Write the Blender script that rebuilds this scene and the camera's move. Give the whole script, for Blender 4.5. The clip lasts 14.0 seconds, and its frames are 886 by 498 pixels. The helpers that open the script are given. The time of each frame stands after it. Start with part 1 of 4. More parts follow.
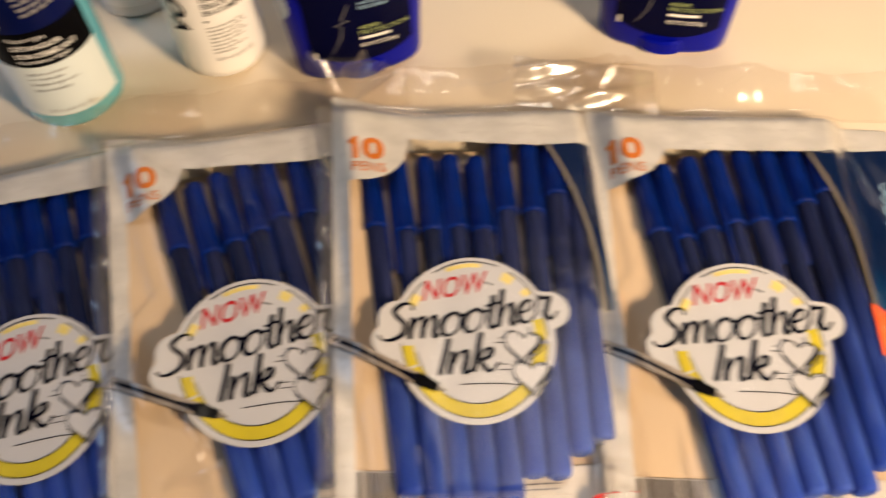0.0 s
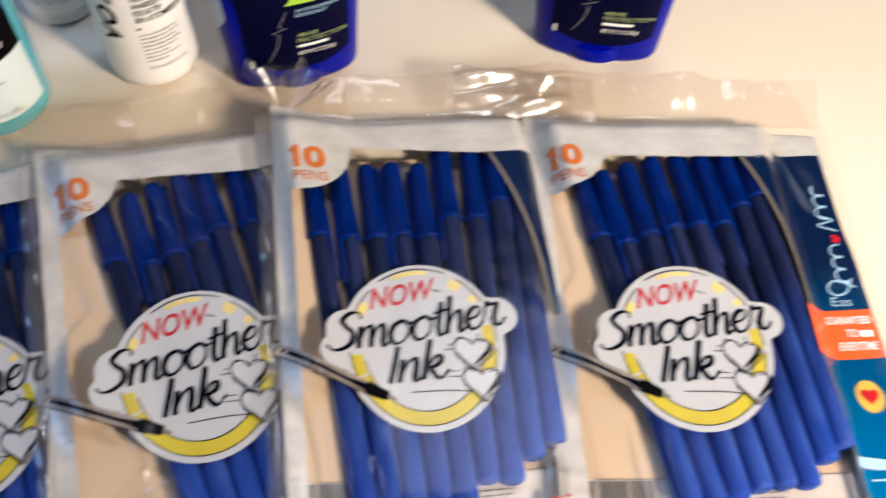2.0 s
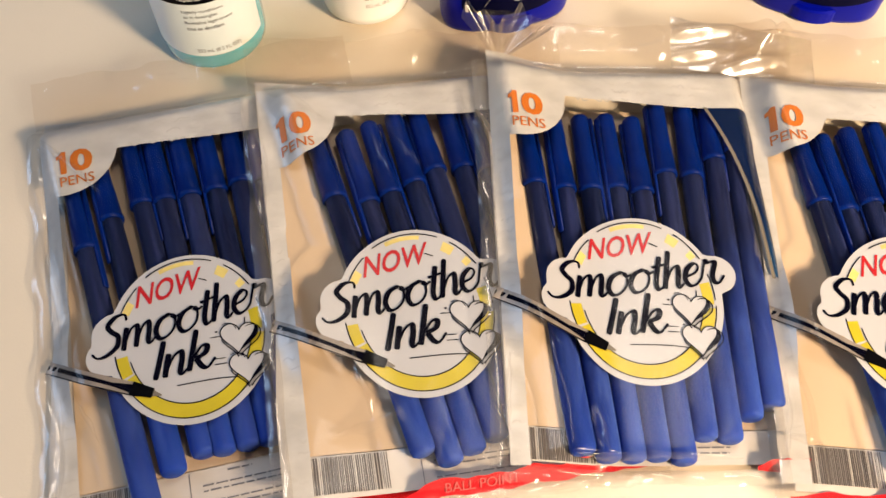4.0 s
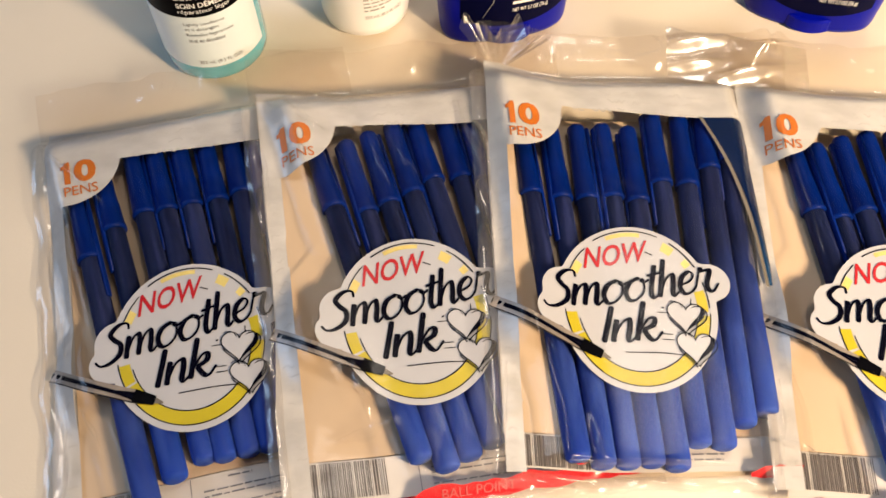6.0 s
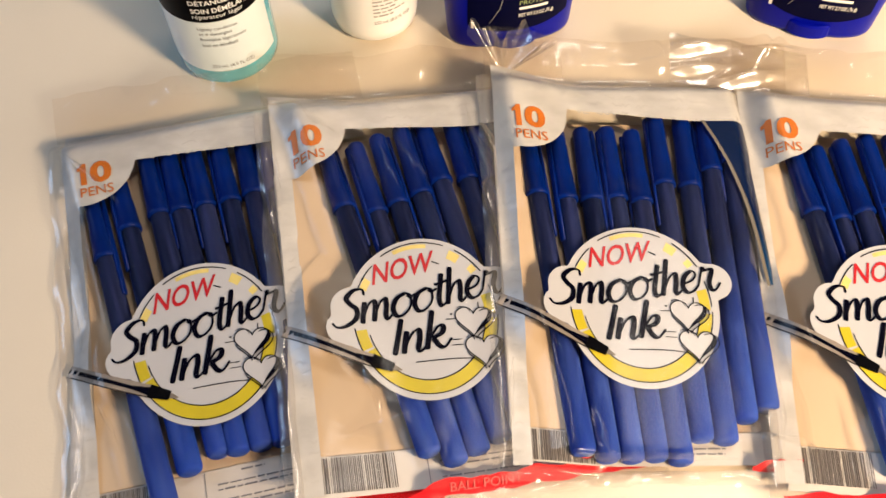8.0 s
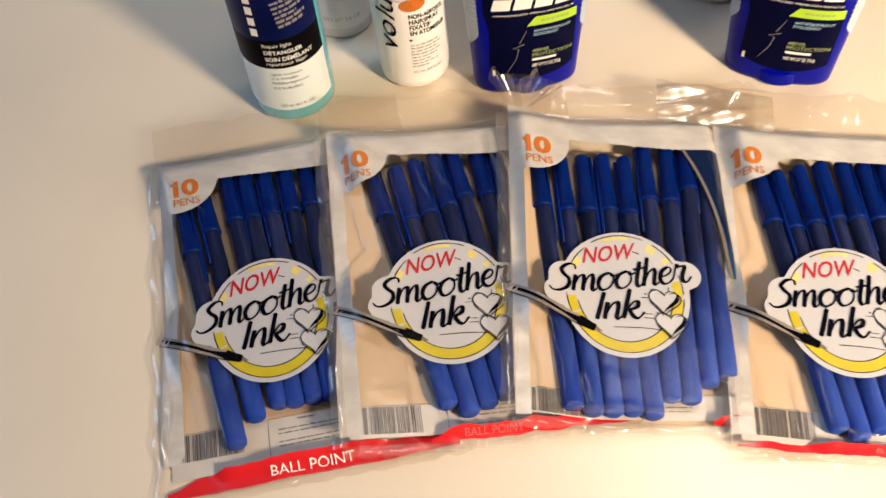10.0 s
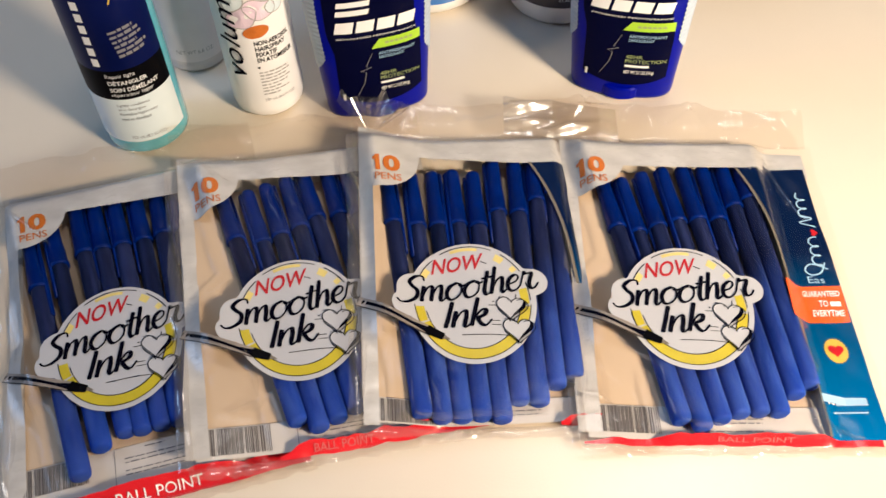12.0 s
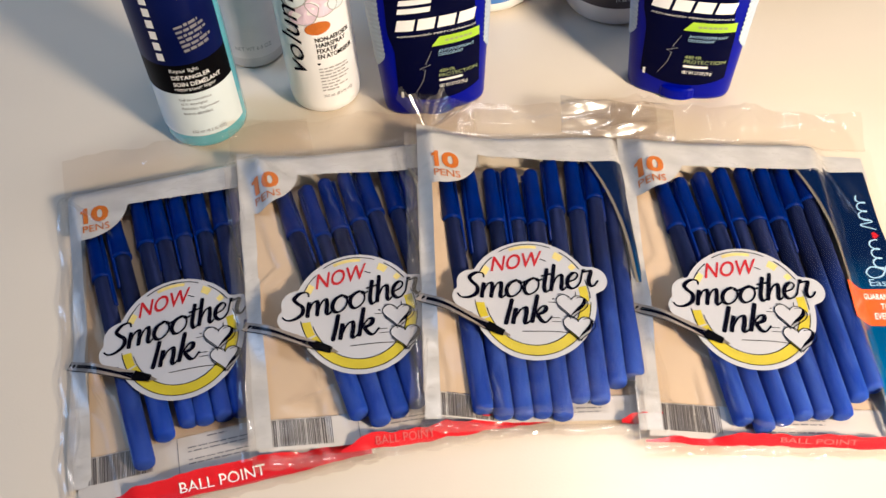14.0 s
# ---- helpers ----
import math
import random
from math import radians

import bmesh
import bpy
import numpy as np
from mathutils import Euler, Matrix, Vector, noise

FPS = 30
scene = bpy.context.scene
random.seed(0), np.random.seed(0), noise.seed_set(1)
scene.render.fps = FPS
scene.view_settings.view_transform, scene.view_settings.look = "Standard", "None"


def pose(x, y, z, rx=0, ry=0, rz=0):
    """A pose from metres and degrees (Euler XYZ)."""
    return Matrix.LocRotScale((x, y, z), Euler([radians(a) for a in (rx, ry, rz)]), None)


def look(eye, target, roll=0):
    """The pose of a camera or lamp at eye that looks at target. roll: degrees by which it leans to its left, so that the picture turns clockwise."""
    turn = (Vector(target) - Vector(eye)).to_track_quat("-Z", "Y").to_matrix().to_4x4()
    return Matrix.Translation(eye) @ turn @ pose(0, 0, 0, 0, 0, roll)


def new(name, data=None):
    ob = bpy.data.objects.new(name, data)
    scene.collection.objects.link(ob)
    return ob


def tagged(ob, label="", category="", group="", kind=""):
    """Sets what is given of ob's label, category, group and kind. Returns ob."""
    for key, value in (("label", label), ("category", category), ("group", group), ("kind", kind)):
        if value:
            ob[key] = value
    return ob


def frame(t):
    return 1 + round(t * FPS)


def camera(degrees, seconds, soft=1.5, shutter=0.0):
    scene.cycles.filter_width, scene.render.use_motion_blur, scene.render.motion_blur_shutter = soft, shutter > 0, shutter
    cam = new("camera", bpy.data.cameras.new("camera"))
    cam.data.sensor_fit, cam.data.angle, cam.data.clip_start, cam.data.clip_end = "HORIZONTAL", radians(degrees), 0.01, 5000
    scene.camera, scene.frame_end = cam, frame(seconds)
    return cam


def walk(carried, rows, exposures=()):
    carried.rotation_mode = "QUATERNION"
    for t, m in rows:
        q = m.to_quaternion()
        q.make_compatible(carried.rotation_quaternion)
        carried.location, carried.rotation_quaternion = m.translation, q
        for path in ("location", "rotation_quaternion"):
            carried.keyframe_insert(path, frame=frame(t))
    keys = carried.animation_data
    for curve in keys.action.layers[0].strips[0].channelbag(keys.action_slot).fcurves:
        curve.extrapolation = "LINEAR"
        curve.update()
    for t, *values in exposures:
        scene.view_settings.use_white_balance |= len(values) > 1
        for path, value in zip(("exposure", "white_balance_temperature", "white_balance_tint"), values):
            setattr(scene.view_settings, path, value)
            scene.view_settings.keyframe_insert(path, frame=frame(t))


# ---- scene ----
cam = camera(47.68, 14.0, 1.5, 0.9)
walk(cam, [
    (0, look((-0.0161, -0.1648, 0.3487), (-0.0180, 0.0433, 0.0071), -4.81)),
    (0.5, look((-0.0018, -0.1650, 0.3485), (0.0205, 0.0432, 0.0076), -0.52)),
    (1, look((-0.0015, -0.1649, 0.3502), (0.0370, 0.0434, 0.0109), 2.36)),
    (1.5, look((-0.0129, -0.1654, 0.3490), (0.0310, 0.0450, 0.0116), 3.62)),
    (2, look((-0.0296, -0.1653, 0.3457), (0.0042, 0.0448, 0.0070), 2.45)),
    (2.5, look((-0.0627, -0.1668, 0.3396), (-0.0394, 0.0420, -0.0008), 1.62)),
    (3, look((-0.0802, -0.1653, 0.3407), (-0.0752, 0.0377, -0.0039), -0.98)),
    (5.5, look((-0.0815, -0.1660, 0.3478), (-0.0833, 0.0314, -0.0001), -2.02)),
    (6, look((-0.0773, -0.1662, 0.3489), (-0.0802, 0.0337, 0.0024), -2.51)),
    (6.5, look((-0.0736, -0.1662, 0.3485), (-0.0783, 0.0352, 0.0029), -3.08)),
    (7, look((-0.0729, -0.1664, 0.3486), (-0.0781, 0.0350, 0.0031), -3.30)),
    (7.5, look((-0.0759, -0.1678, 0.3501), (-0.0791, 0.0337, 0.0046), -2.79)),
    (8, look((-0.0795, -0.1729, 0.3555), (-0.0833, 0.0291, 0.0103), -2.63)),
    (10.3, look((-0.0574, -0.2660, 0.4127), (-0.0818, -0.0289, 0.0915), -5.91)),
    (10.5, look((-0.0482, -0.2729, 0.4121), (-0.0686, -0.0306, 0.0945), -5.32)),
    (11, look((-0.0295, -0.2763, 0.4011), (-0.0417, -0.0255, 0.0898), -4.88)),
    (11.5, look((-0.0252, -0.2751, 0.3985), (-0.0229, -0.0243, 0.0869), -3.27)),
    (12, look((-0.0277, -0.2715, 0.3981), (-0.0218, -0.0234, 0.0844), -3.04)),
    (12.5, look((-0.0360, -0.2682, 0.3967), (-0.0339, -0.0214, 0.0820), -3.64)),
    (13, look((-0.0422, -0.2693, 0.3963), (-0.0452, -0.0219, 0.0820), -4.41)),
    (13.5, look((-0.0438, -0.2719, 0.3965), (-0.0496, -0.0230, 0.0835), -4.55)),
    (14, look((-0.0447, -0.2747, 0.3979), (-0.0486, -0.0248, 0.0856), -3.93)),
], exposures=[(0, -0.32, 6620, 13), (0.5, -0.42, 6020, 12), (1, -0.27, 5530, 10), (1.5, -0.19, 5490, 10), (2, -0.22, 5200, 11), (2.5, 0.00, 6280, 12), (3, 0.05, 6280, 12), (8, 0.05, 6280, 12), (10.5, -0.12, 5950, 12), (11.0, -0.15, 5750, 11), (12, -0.22, 5560, 11), (14, -0.13, 5400, 11)])

# ---- world and light ----
world = bpy.data.worlds.new("room_air")
scene.world = world
world.use_nodes = True
world.node_tree.nodes["Background"].inputs[0].default_value = (0.72, 0.82, 1.0, 1)
world.node_tree.nodes["Background"].inputs[1].default_value = 0.3


def lamp(name, kind, eye, target, energy, colour, size):
    data = bpy.data.lights.new(name, kind)
    data.energy, data.color = energy, colour
    if kind == "AREA":
        data.shape, data.size = "DISK", size
    else:
        data.shadow_soft_size = size
    ob = new(name, data)
    ob.matrix_world = look(eye, target)
    return ob


warm = lamp("warm_lamp", "AREA", (0.50, -0.48, 0.48), (0.125, 0.135, 0), 5.7, (1.0, 0.745, 0.47), 0.15)
warm.data.spread = radians(100)
lamp("ceiling_lamp", "AREA", (0.42, 0.62, 1.75), (0.05, -0.1, 0), 9.0, (1.0, 0.88, 0.74), 0.55)
lamp("window_light", "AREA", (-1.9, 0.4, 1.3), (-0.2, 0, 0), 17, (0.48, 0.70, 1.0), 1.1)

# ---- materials ----
MATS = {}


def material(name, colour, rough=0.5, metal=0.0, vary=0.0, scale=60.0, bump=0.0, bump_scale=400.0, coat=0.0, stretch=(1, 1, 1), spec=0.5, detail=4):
    """A principled surface with a soft change of tone and a fine relief."""
    if name in MATS:
        return MATS[name]
    m = bpy.data.materials.new(name)
    m.use_nodes = True
    t = m.node_tree
    b = t.nodes["Principled BSDF"]
    b.inputs["Base Color"].default_value = (*colour, 1)
    b.inputs["Roughness"].default_value, b.inputs["Metallic"].default_value = rough, metal
    b.inputs["Coat Weight"].default_value, b.inputs["Coat Roughness"].default_value = coat, 0.12
    b.inputs["Specular IOR Level"].default_value = spec
    co = t.nodes.new("ShaderNodeTexCoord")
    mp = t.nodes.new("ShaderNodeMapping")
    mp.inputs["Scale"].default_value = stretch
    t.links.new(co.outputs["Object"], mp.inputs[0])
    if vary:
        n = t.nodes.new("ShaderNodeTexNoise")
        n.inputs["Scale"].default_value, n.inputs["Detail"].default_value = scale, detail
        t.links.new(mp.outputs[0], n.inputs["Vector"])
        r = t.nodes.new("ShaderNodeMapRange")
        r.inputs["From Min"].default_value, r.inputs["From Max"].default_value = 0.3, 0.7
        r.inputs["To Min"].default_value, r.inputs["To Max"].default_value = 1 - vary, 1 + vary * 0.5
        t.links.new(n.outputs[0], r.inputs[0])
        x = t.nodes.new("ShaderNodeMix")
        x.data_type, x.blend_type = "RGBA", "MULTIPLY"
        x.inputs[0].default_value = 1
        x.inputs[6].default_value = (*colour, 1)
        t.links.new(r.outputs[0], x.inputs[7])
        t.links.new(x.outputs[2], b.inputs["Base Color"])
    if bump:
        n = t.nodes.new("ShaderNodeTexNoise")
        n.inputs["Scale"].default_value, n.inputs["Detail"].default_value = bump_scale, 3
        t.links.new(mp.outputs[0], n.inputs["Vector"])
        k = t.nodes.new("ShaderNodeBump")
        k.inputs["Strength"].default_value, k.inputs["Distance"].default_value = bump, 0.001
        t.links.new(n.outputs[0], k.inputs["Height"])
        t.links.new(k.outputs[0], b.inputs["Normal"])
    MATS[name] = m
    return m


def film_material(name, haze, bump, bump_scale, gloss_base=0.026, rough=0.1, tint=(0.985, 0.975, 0.96)):
    """Clear plastic film: see-through, with a little haze and a sharp gloss on its creases."""
    m = bpy.data.materials.new(name)
    m.use_nodes = True
    t = m.node_tree
    t.nodes.remove(t.nodes["Principled BSDF"])
    out = t.nodes["Material Output"]
    clear, gloss, white = (t.nodes.new("ShaderNodeBsdf" + k) for k in ("Transparent", "Glossy", "Diffuse"))
    clear.inputs[0].default_value = (*tint, 1)
    gloss.inputs["Roughness"].default_value = rough
    white.inputs[0].default_value = (0.95, 0.92, 0.88, 1)
    co = t.nodes.new("ShaderNodeTexCoord")
    n = t.nodes.new("ShaderNodeTexNoise")
    n.inputs["Scale"].default_value, n.inputs["Detail"].default_value, n.inputs["Distortion"].default_value = bump_scale, 2, 1.2
    t.links.new(co.outputs["Object"], n.inputs["Vector"])
    k = t.nodes.new("ShaderNodeBump")
    k.inputs["Strength"].default_value, k.inputs["Distance"].default_value = bump, 0.002
    t.links.new(n.outputs[0], k.inputs["Height"])
    t.links.new(k.outputs[0], gloss.inputs["Normal"])
    lw = t.nodes.new("ShaderNodeLayerWeight")
    lw.inputs[0].default_value = 0.5
    t.links.new(k.outputs[0], lw.inputs["Normal"])
    pw, fr = t.nodes.new("ShaderNodeMath"), t.nodes.new("ShaderNodeMath")
    pw.operation, fr.operation = "POWER", "MULTIPLY_ADD"
    pw.inputs[1].default_value, fr.inputs[1].default_value, fr.inputs[2].default_value = 3.5, 0.55, gloss_base
    t.links.new(lw.outputs["Facing"], pw.inputs[0])
    t.links.new(pw.outputs[0], fr.inputs[0])
    a, b = t.nodes.new("ShaderNodeMixShader"), t.nodes.new("ShaderNodeMixShader")
    a.inputs[0].default_value = haze
    t.links.new(clear.outputs[0], a.inputs[1])
    t.links.new(white.outputs[0], a.inputs[2])
    t.links.new(fr.outputs[0], b.inputs[0])
    t.links.new(a.outputs[0], b.inputs[1])
    t.links.new(gloss.outputs[0], b.inputs[2])
    t.links.new(b.outputs[0], out.inputs[0])
    MATS[name] = m
    return m


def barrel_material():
    """Frosted pen barrel: dusky where the dark ink tube shows, bluer towards the end plug, where milky film haze is
    put into the colour.
    """
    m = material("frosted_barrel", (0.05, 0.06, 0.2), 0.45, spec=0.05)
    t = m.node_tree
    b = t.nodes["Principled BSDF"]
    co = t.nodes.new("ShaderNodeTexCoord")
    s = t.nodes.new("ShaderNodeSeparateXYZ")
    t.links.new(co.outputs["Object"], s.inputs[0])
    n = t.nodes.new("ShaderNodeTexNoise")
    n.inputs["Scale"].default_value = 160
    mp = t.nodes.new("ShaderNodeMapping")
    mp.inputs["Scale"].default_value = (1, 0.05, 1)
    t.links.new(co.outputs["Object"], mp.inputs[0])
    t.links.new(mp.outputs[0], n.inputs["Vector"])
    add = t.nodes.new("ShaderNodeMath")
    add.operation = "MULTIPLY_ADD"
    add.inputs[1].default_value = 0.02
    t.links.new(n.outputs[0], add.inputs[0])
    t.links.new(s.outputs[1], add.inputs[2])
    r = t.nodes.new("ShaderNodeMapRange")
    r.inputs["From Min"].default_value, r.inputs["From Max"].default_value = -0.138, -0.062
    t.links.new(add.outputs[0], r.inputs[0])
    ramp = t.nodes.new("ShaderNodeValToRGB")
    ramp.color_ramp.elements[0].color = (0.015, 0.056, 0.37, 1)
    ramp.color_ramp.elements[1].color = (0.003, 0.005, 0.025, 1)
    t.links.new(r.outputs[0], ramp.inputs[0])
    streak = t.nodes.new("ShaderNodeTexNoise")
    streak.inputs["Scale"].default_value, streak.inputs["Detail"].default_value = 420, 1
    t.links.new(mp.outputs[0], streak.inputs["Vector"])
    lift = t.nodes.new("ShaderNodeMapRange")
    lift.inputs["From Min"].default_value, lift.inputs["From Max"].default_value = 0.5, 0.75
    lift.inputs["To Min"].default_value, lift.inputs["To Max"].default_value = 0.0, 0.36
    t.links.new(streak.outputs[0], lift.inputs[0])
    mix = t.nodes.new("ShaderNodeMix")
    mix.data_type = "RGBA"
    mix.inputs[7].default_value = (0.042, 0.056, 0.19, 1)
    info, spread = t.nodes.new("ShaderNodeObjectInfo"), t.nodes.new("ShaderNodeMath")
    spread.operation = "MULTIPLY_ADD"
    spread.inputs[1].default_value = 0.30
    t.links.new(info.outputs["Random"], spread.inputs[0])
    t.links.new(lift.outputs[0], spread.inputs[2])
    t.links.new(spread.outputs[0], mix.inputs[0])
    t.links.new(ramp.outputs[0], mix.inputs[6])
    # milky patches: haze of the film over the lower barrel, mixed into its colour
    haze_noise, amount, haze_mix = t.nodes.new("ShaderNodeTexNoise"), t.nodes.new("ShaderNodeMapRange"), t.nodes.new("ShaderNodeMix")
    haze_noise.inputs["Scale"].default_value, haze_noise.inputs["Detail"].default_value, haze_noise.inputs["Distortion"].default_value = 150, 3, 0.6
    place = t.nodes.new("ShaderNodeMapping")
    place.inputs["Scale"].default_value = (1, 0.22, 1)
    shift = t.nodes.new("ShaderNodeVectorMath")
    t.links.new(co.outputs["Object"], shift.inputs[0])
    t.links.new(info.outputs["Random"], shift.inputs[1])
    t.links.new(shift.outputs[0], place.inputs[0])
    t.links.new(place.outputs[0], haze_noise.inputs["Vector"])
    amount.inputs["From Min"].default_value, amount.inputs["From Max"].default_value = 0.42, 0.72
    amount.inputs["To Min"].default_value, amount.inputs["To Max"].default_value = 0.0, 0.55
    t.links.new(haze_noise.outputs[0], amount.inputs[0])
    haze_mix.data_type = "RGBA"
    haze_mix.inputs[7].default_value = (0.058, 0.115, 0.43, 1)
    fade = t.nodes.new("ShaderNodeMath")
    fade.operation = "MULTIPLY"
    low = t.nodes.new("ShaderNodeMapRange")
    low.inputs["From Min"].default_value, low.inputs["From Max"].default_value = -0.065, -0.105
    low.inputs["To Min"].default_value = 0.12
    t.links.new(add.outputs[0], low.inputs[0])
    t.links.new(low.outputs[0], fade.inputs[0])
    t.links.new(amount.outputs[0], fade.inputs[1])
    t.links.new(fade.outputs[0], haze_mix.inputs[0])
    t.links.new(mix.outputs[2], haze_mix.inputs[6])
    t.links.new(haze_mix.outputs[2], b.inputs["Base Color"])
    b.inputs["Subsurface Weight"].default_value, b.inputs["Subsurface Scale"].default_value = 0.85, 0.006
    b.inputs["Subsurface Radius"].default_value = (0.7, 0.8, 1.0)
    return m


def panel_material():
    """Glossy print that runs from navy at the head of the bag to bright blue at its foot."""
    m = material("blue_panel_print", (0.004, 0.17, 0.50), 0.28, bump=0.2, bump_scale=80, coat=0.08, spec=0.2)
    t = m.node_tree
    co, s = t.nodes.new("ShaderNodeTexCoord"), t.nodes.new("ShaderNodeSeparateXYZ")
    t.links.new(co.outputs["Object"], s.inputs[0])
    r, ramp = t.nodes.new("ShaderNodeMapRange"), t.nodes.new("ShaderNodeValToRGB")
    r.inputs["From Min"].default_value, r.inputs["From Max"].default_value = -0.07, 0.055
    t.links.new(s.outputs[1], r.inputs[0])
    ramp.color_ramp.elements[0].color = (0.002, 0.15, 0.42, 1)
    ramp.color_ramp.elements[1].color = (0.001, 0.009, 0.048, 1)
    ramp.color_ramp.elements[1].position = 0.88
    t.links.new(r.outputs[0], ramp.inputs[0])
    t.links.new(ramp.outputs[0], t.nodes["Principled BSDF"].inputs["Base Color"])
    return m


TABLE = material("table_laminate", (0.745, 0.665, 0.545), 0.25, vary=0.05, scale=7, bump=0.06, bump_scale=900)
WALL = material("wall_paint", (0.7, 0.66, 0.6), 0.8, vary=0.05, scale=3, bump=0.1)
FLOOR = material("floor_wood", (0.25, 0.15, 0.08), 0.5, vary=0.25, scale=12, stretch=(1, 8, 1))
CARD = material("cream_card", (0.56, 0.43, 0.30), 0.6, vary=0.06, scale=30, bump=0.08)
PRINT = material("white_print", (0.54, 0.53, 0.52), 0.32, vary=0.16, scale=70, bump=0.55, bump_scale=110, coat=0.15, stretch=(1, 1.5, 1), detail=3)
BACK = material("back_print", (0.58, 0.55, 0.52), 0.4, vary=0.08, scale=60, coat=0.2)
STICK = material("sticker_paper", (0.49, 0.50, 0.54), 0.4, vary=0.04, scale=50, coat=0.08)
NAVY = material("navy_print", (0.001, 0.001, 0.006), 0.5, spec=0.02)
REDP = material("red_lettering", (0.47, 0.006, 0.012), 0.4, vary=0.08, scale=200)
YELLOW = material("yellow_print", (0.55, 0.46, 0.012), 0.4, vary=0.12, scale=120)
ORANGE = material("orange_lettering", (0.55, 0.15, 0.012), 0.4, vary=0.1, scale=150)
FAINT = material("faint_ink", (0.49, 0.48, 0.47), 0.4)
GREYP = material("grey_print", (0.17, 0.15, 0.125), 0.4)
SHADEG = material("silver_print", (0.20, 0.20, 0.22), 0.35)
BARRELP = material("printed_barrel", (0.30, 0.26, 0.23), 0.35, vary=0.3, scale=90)
TOPYEL = material("pale_yellow_print", (0.74, 0.62, 0.20), 0.4, vary=0.2, scale=150)
BLACKP = material("black_print", (0.002, 0.002, 0.003), 0.4, spec=0.03)
DULLBLK = material("small_print", (0.36, 0.35, 0.34), 0.5)
BARC = material("barcode_print", (0.10, 0.085, 0.08), 0.5)
REDS = material("red_strip", (0.66, 0.012, 0.02), 0.3, vary=0.08, scale=60, bump=0.3, bump_scale=120, coat=0.3)
PANEL = panel_material()
BANNER = material("orange_banner", (0.85, 0.11, 0.012), 0.3, vary=0.06, coat=0.3)
TEAL = material("teal_print", (0.006, 0.13, 0.30), 0.3, vary=0.1, scale=80)
GOLD = material("gold_print", (0.62, 0.42, 0.06), 0.35)
WHITEP = material("white_lettering", (0.82, 0.82, 0.82), 0.4)
PALEB = material("pale_blue_lettering", (0.35, 0.55, 0.75), 0.4)
CAPB = material("blue_cap_plastic", (0.0004, 0.0135, 0.145), 0.34, vary=0.25, scale=90, spec=0.10)
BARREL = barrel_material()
FILM = film_material("clear_film", 0.0, 0.2, 45, 0.013, 0.16)
CREASE = film_material("creased_film", 0.012, 0.25, 120, 0.07, 0.2)
TUFT = film_material("stiff_film", 0.015, 0.1, 90, 0.16, 0.14)
SEAM = film_material("seam_film", 0.06, 0.22, 80, 0.06, 0.14, (0.95, 0.93, 0.91))
FOLD = film_material("folded_film", 0.05, 0.12, 60, 0.2, 0.24, (0.92, 0.89, 0.85))
# dull pink lettering for two of the red strips
PALELET = material("pale_lettering", (0.58, 0.13, 0.13), 0.45)
LOOSE = film_material("loose_film", 0.022, 0.14, 50, 0.045, 0.14, (0.955, 0.92, 0.875))
STBLUE = material("blue_stick_plastic", (0.0012, 0.004, 0.27), 0.3, vary=0.05, spec=0.08)
STLABEL = material("black_label", (0.0015, 0.002, 0.020), 0.35, spec=0.03)
LIME = material("lime_print", (0.36, 0.60, 0.015), 0.4)
LIMET = material("lime_lettering", (0.30, 0.37, 0.15), 0.4)
GRIP = material("grey_grip", (0.42, 0.50, 0.60), 0.35)
AQUA = material("aqua_bottle", (0.12, 0.46, 0.58), 0.12, vary=0.08, scale=20, coat=0.6)
LABELW = material("white_label", (0.70, 0.79, 0.82), 0.3, vary=0.02, coat=0.25)
NAVYL = material("navy_label", (0.003, 0.007, 0.07), 0.3, vary=0.3, scale=18, spec=0.06)
SPRAYW = material("white_bottle", (0.88, 0.87, 0.86), 0.3, vary=0.02, coat=0.3)
LILAC = material("lilac_print", (0.74, 0.60, 0.70), 0.4, vary=0.2, scale=90)
CANG = material("silver_can", (0.66, 0.64, 0.62), 0.35, metal=0.15, vary=0.06)
CANL = material("grey_can_label", (0.80, 0.77, 0.75), 0.4, vary=0.05)
TUBW = material("white_tub", (0.78, 0.77, 0.74), 0.35, vary=0.03)
TUBL = material("dark_tub_label", (0.03, 0.022, 0.035), 0.3, vary=0.4, scale=40, coat=0.3)
BLUEL = material("blue_bottle_label", (0.05, 0.18, 0.52), 0.3, vary=0.1, coat=0.3)

# ---- building helpers; lengths in millimetres ----
U = 0.001


def mesh_of(name, verts, faces, mat, smooth=False):
    me = bpy.data.meshes.new(name)
    me.from_pydata([(x * U, y * U, z * U) for x, y, z in verts], [], faces)
    me.materials.append(mat)
    if smooth:
        for p in me.polygons:
            p.use_smooth = True
    me.update()
    return me


def part(name, verts, faces, mat, parent=None, label="", smooth=False):
    ob = new(name, mesh_of(name, verts, faces, mat, smooth))
    if parent:
        ob.parent = parent
    return tagged(ob, label)


def holder(name, m, label, category, group="", kind=""):
    ob = new(name)
    ob.empty_display_size = 0.02
    ob.matrix_world = m
    return tagged(ob, label, category, group, kind)


def grid(nu, nv, fn, close_u=False):
    """Vertices fn(u, v), u and v from 0 to 1, and the quads between them."""
    verts = [fn(i / nu, j / nv) for j in range(nv + 1) for i in range(nu + (0 if close_u else 1))]
    w = nu if close_u else nu + 1
    faces = [(j * w + i, j * w + (i + 1) % w, (j + 1) * w + (i + 1) % w, (j + 1) * w + i) for j in range(nv) for i in range(nu)]
    return verts, faces


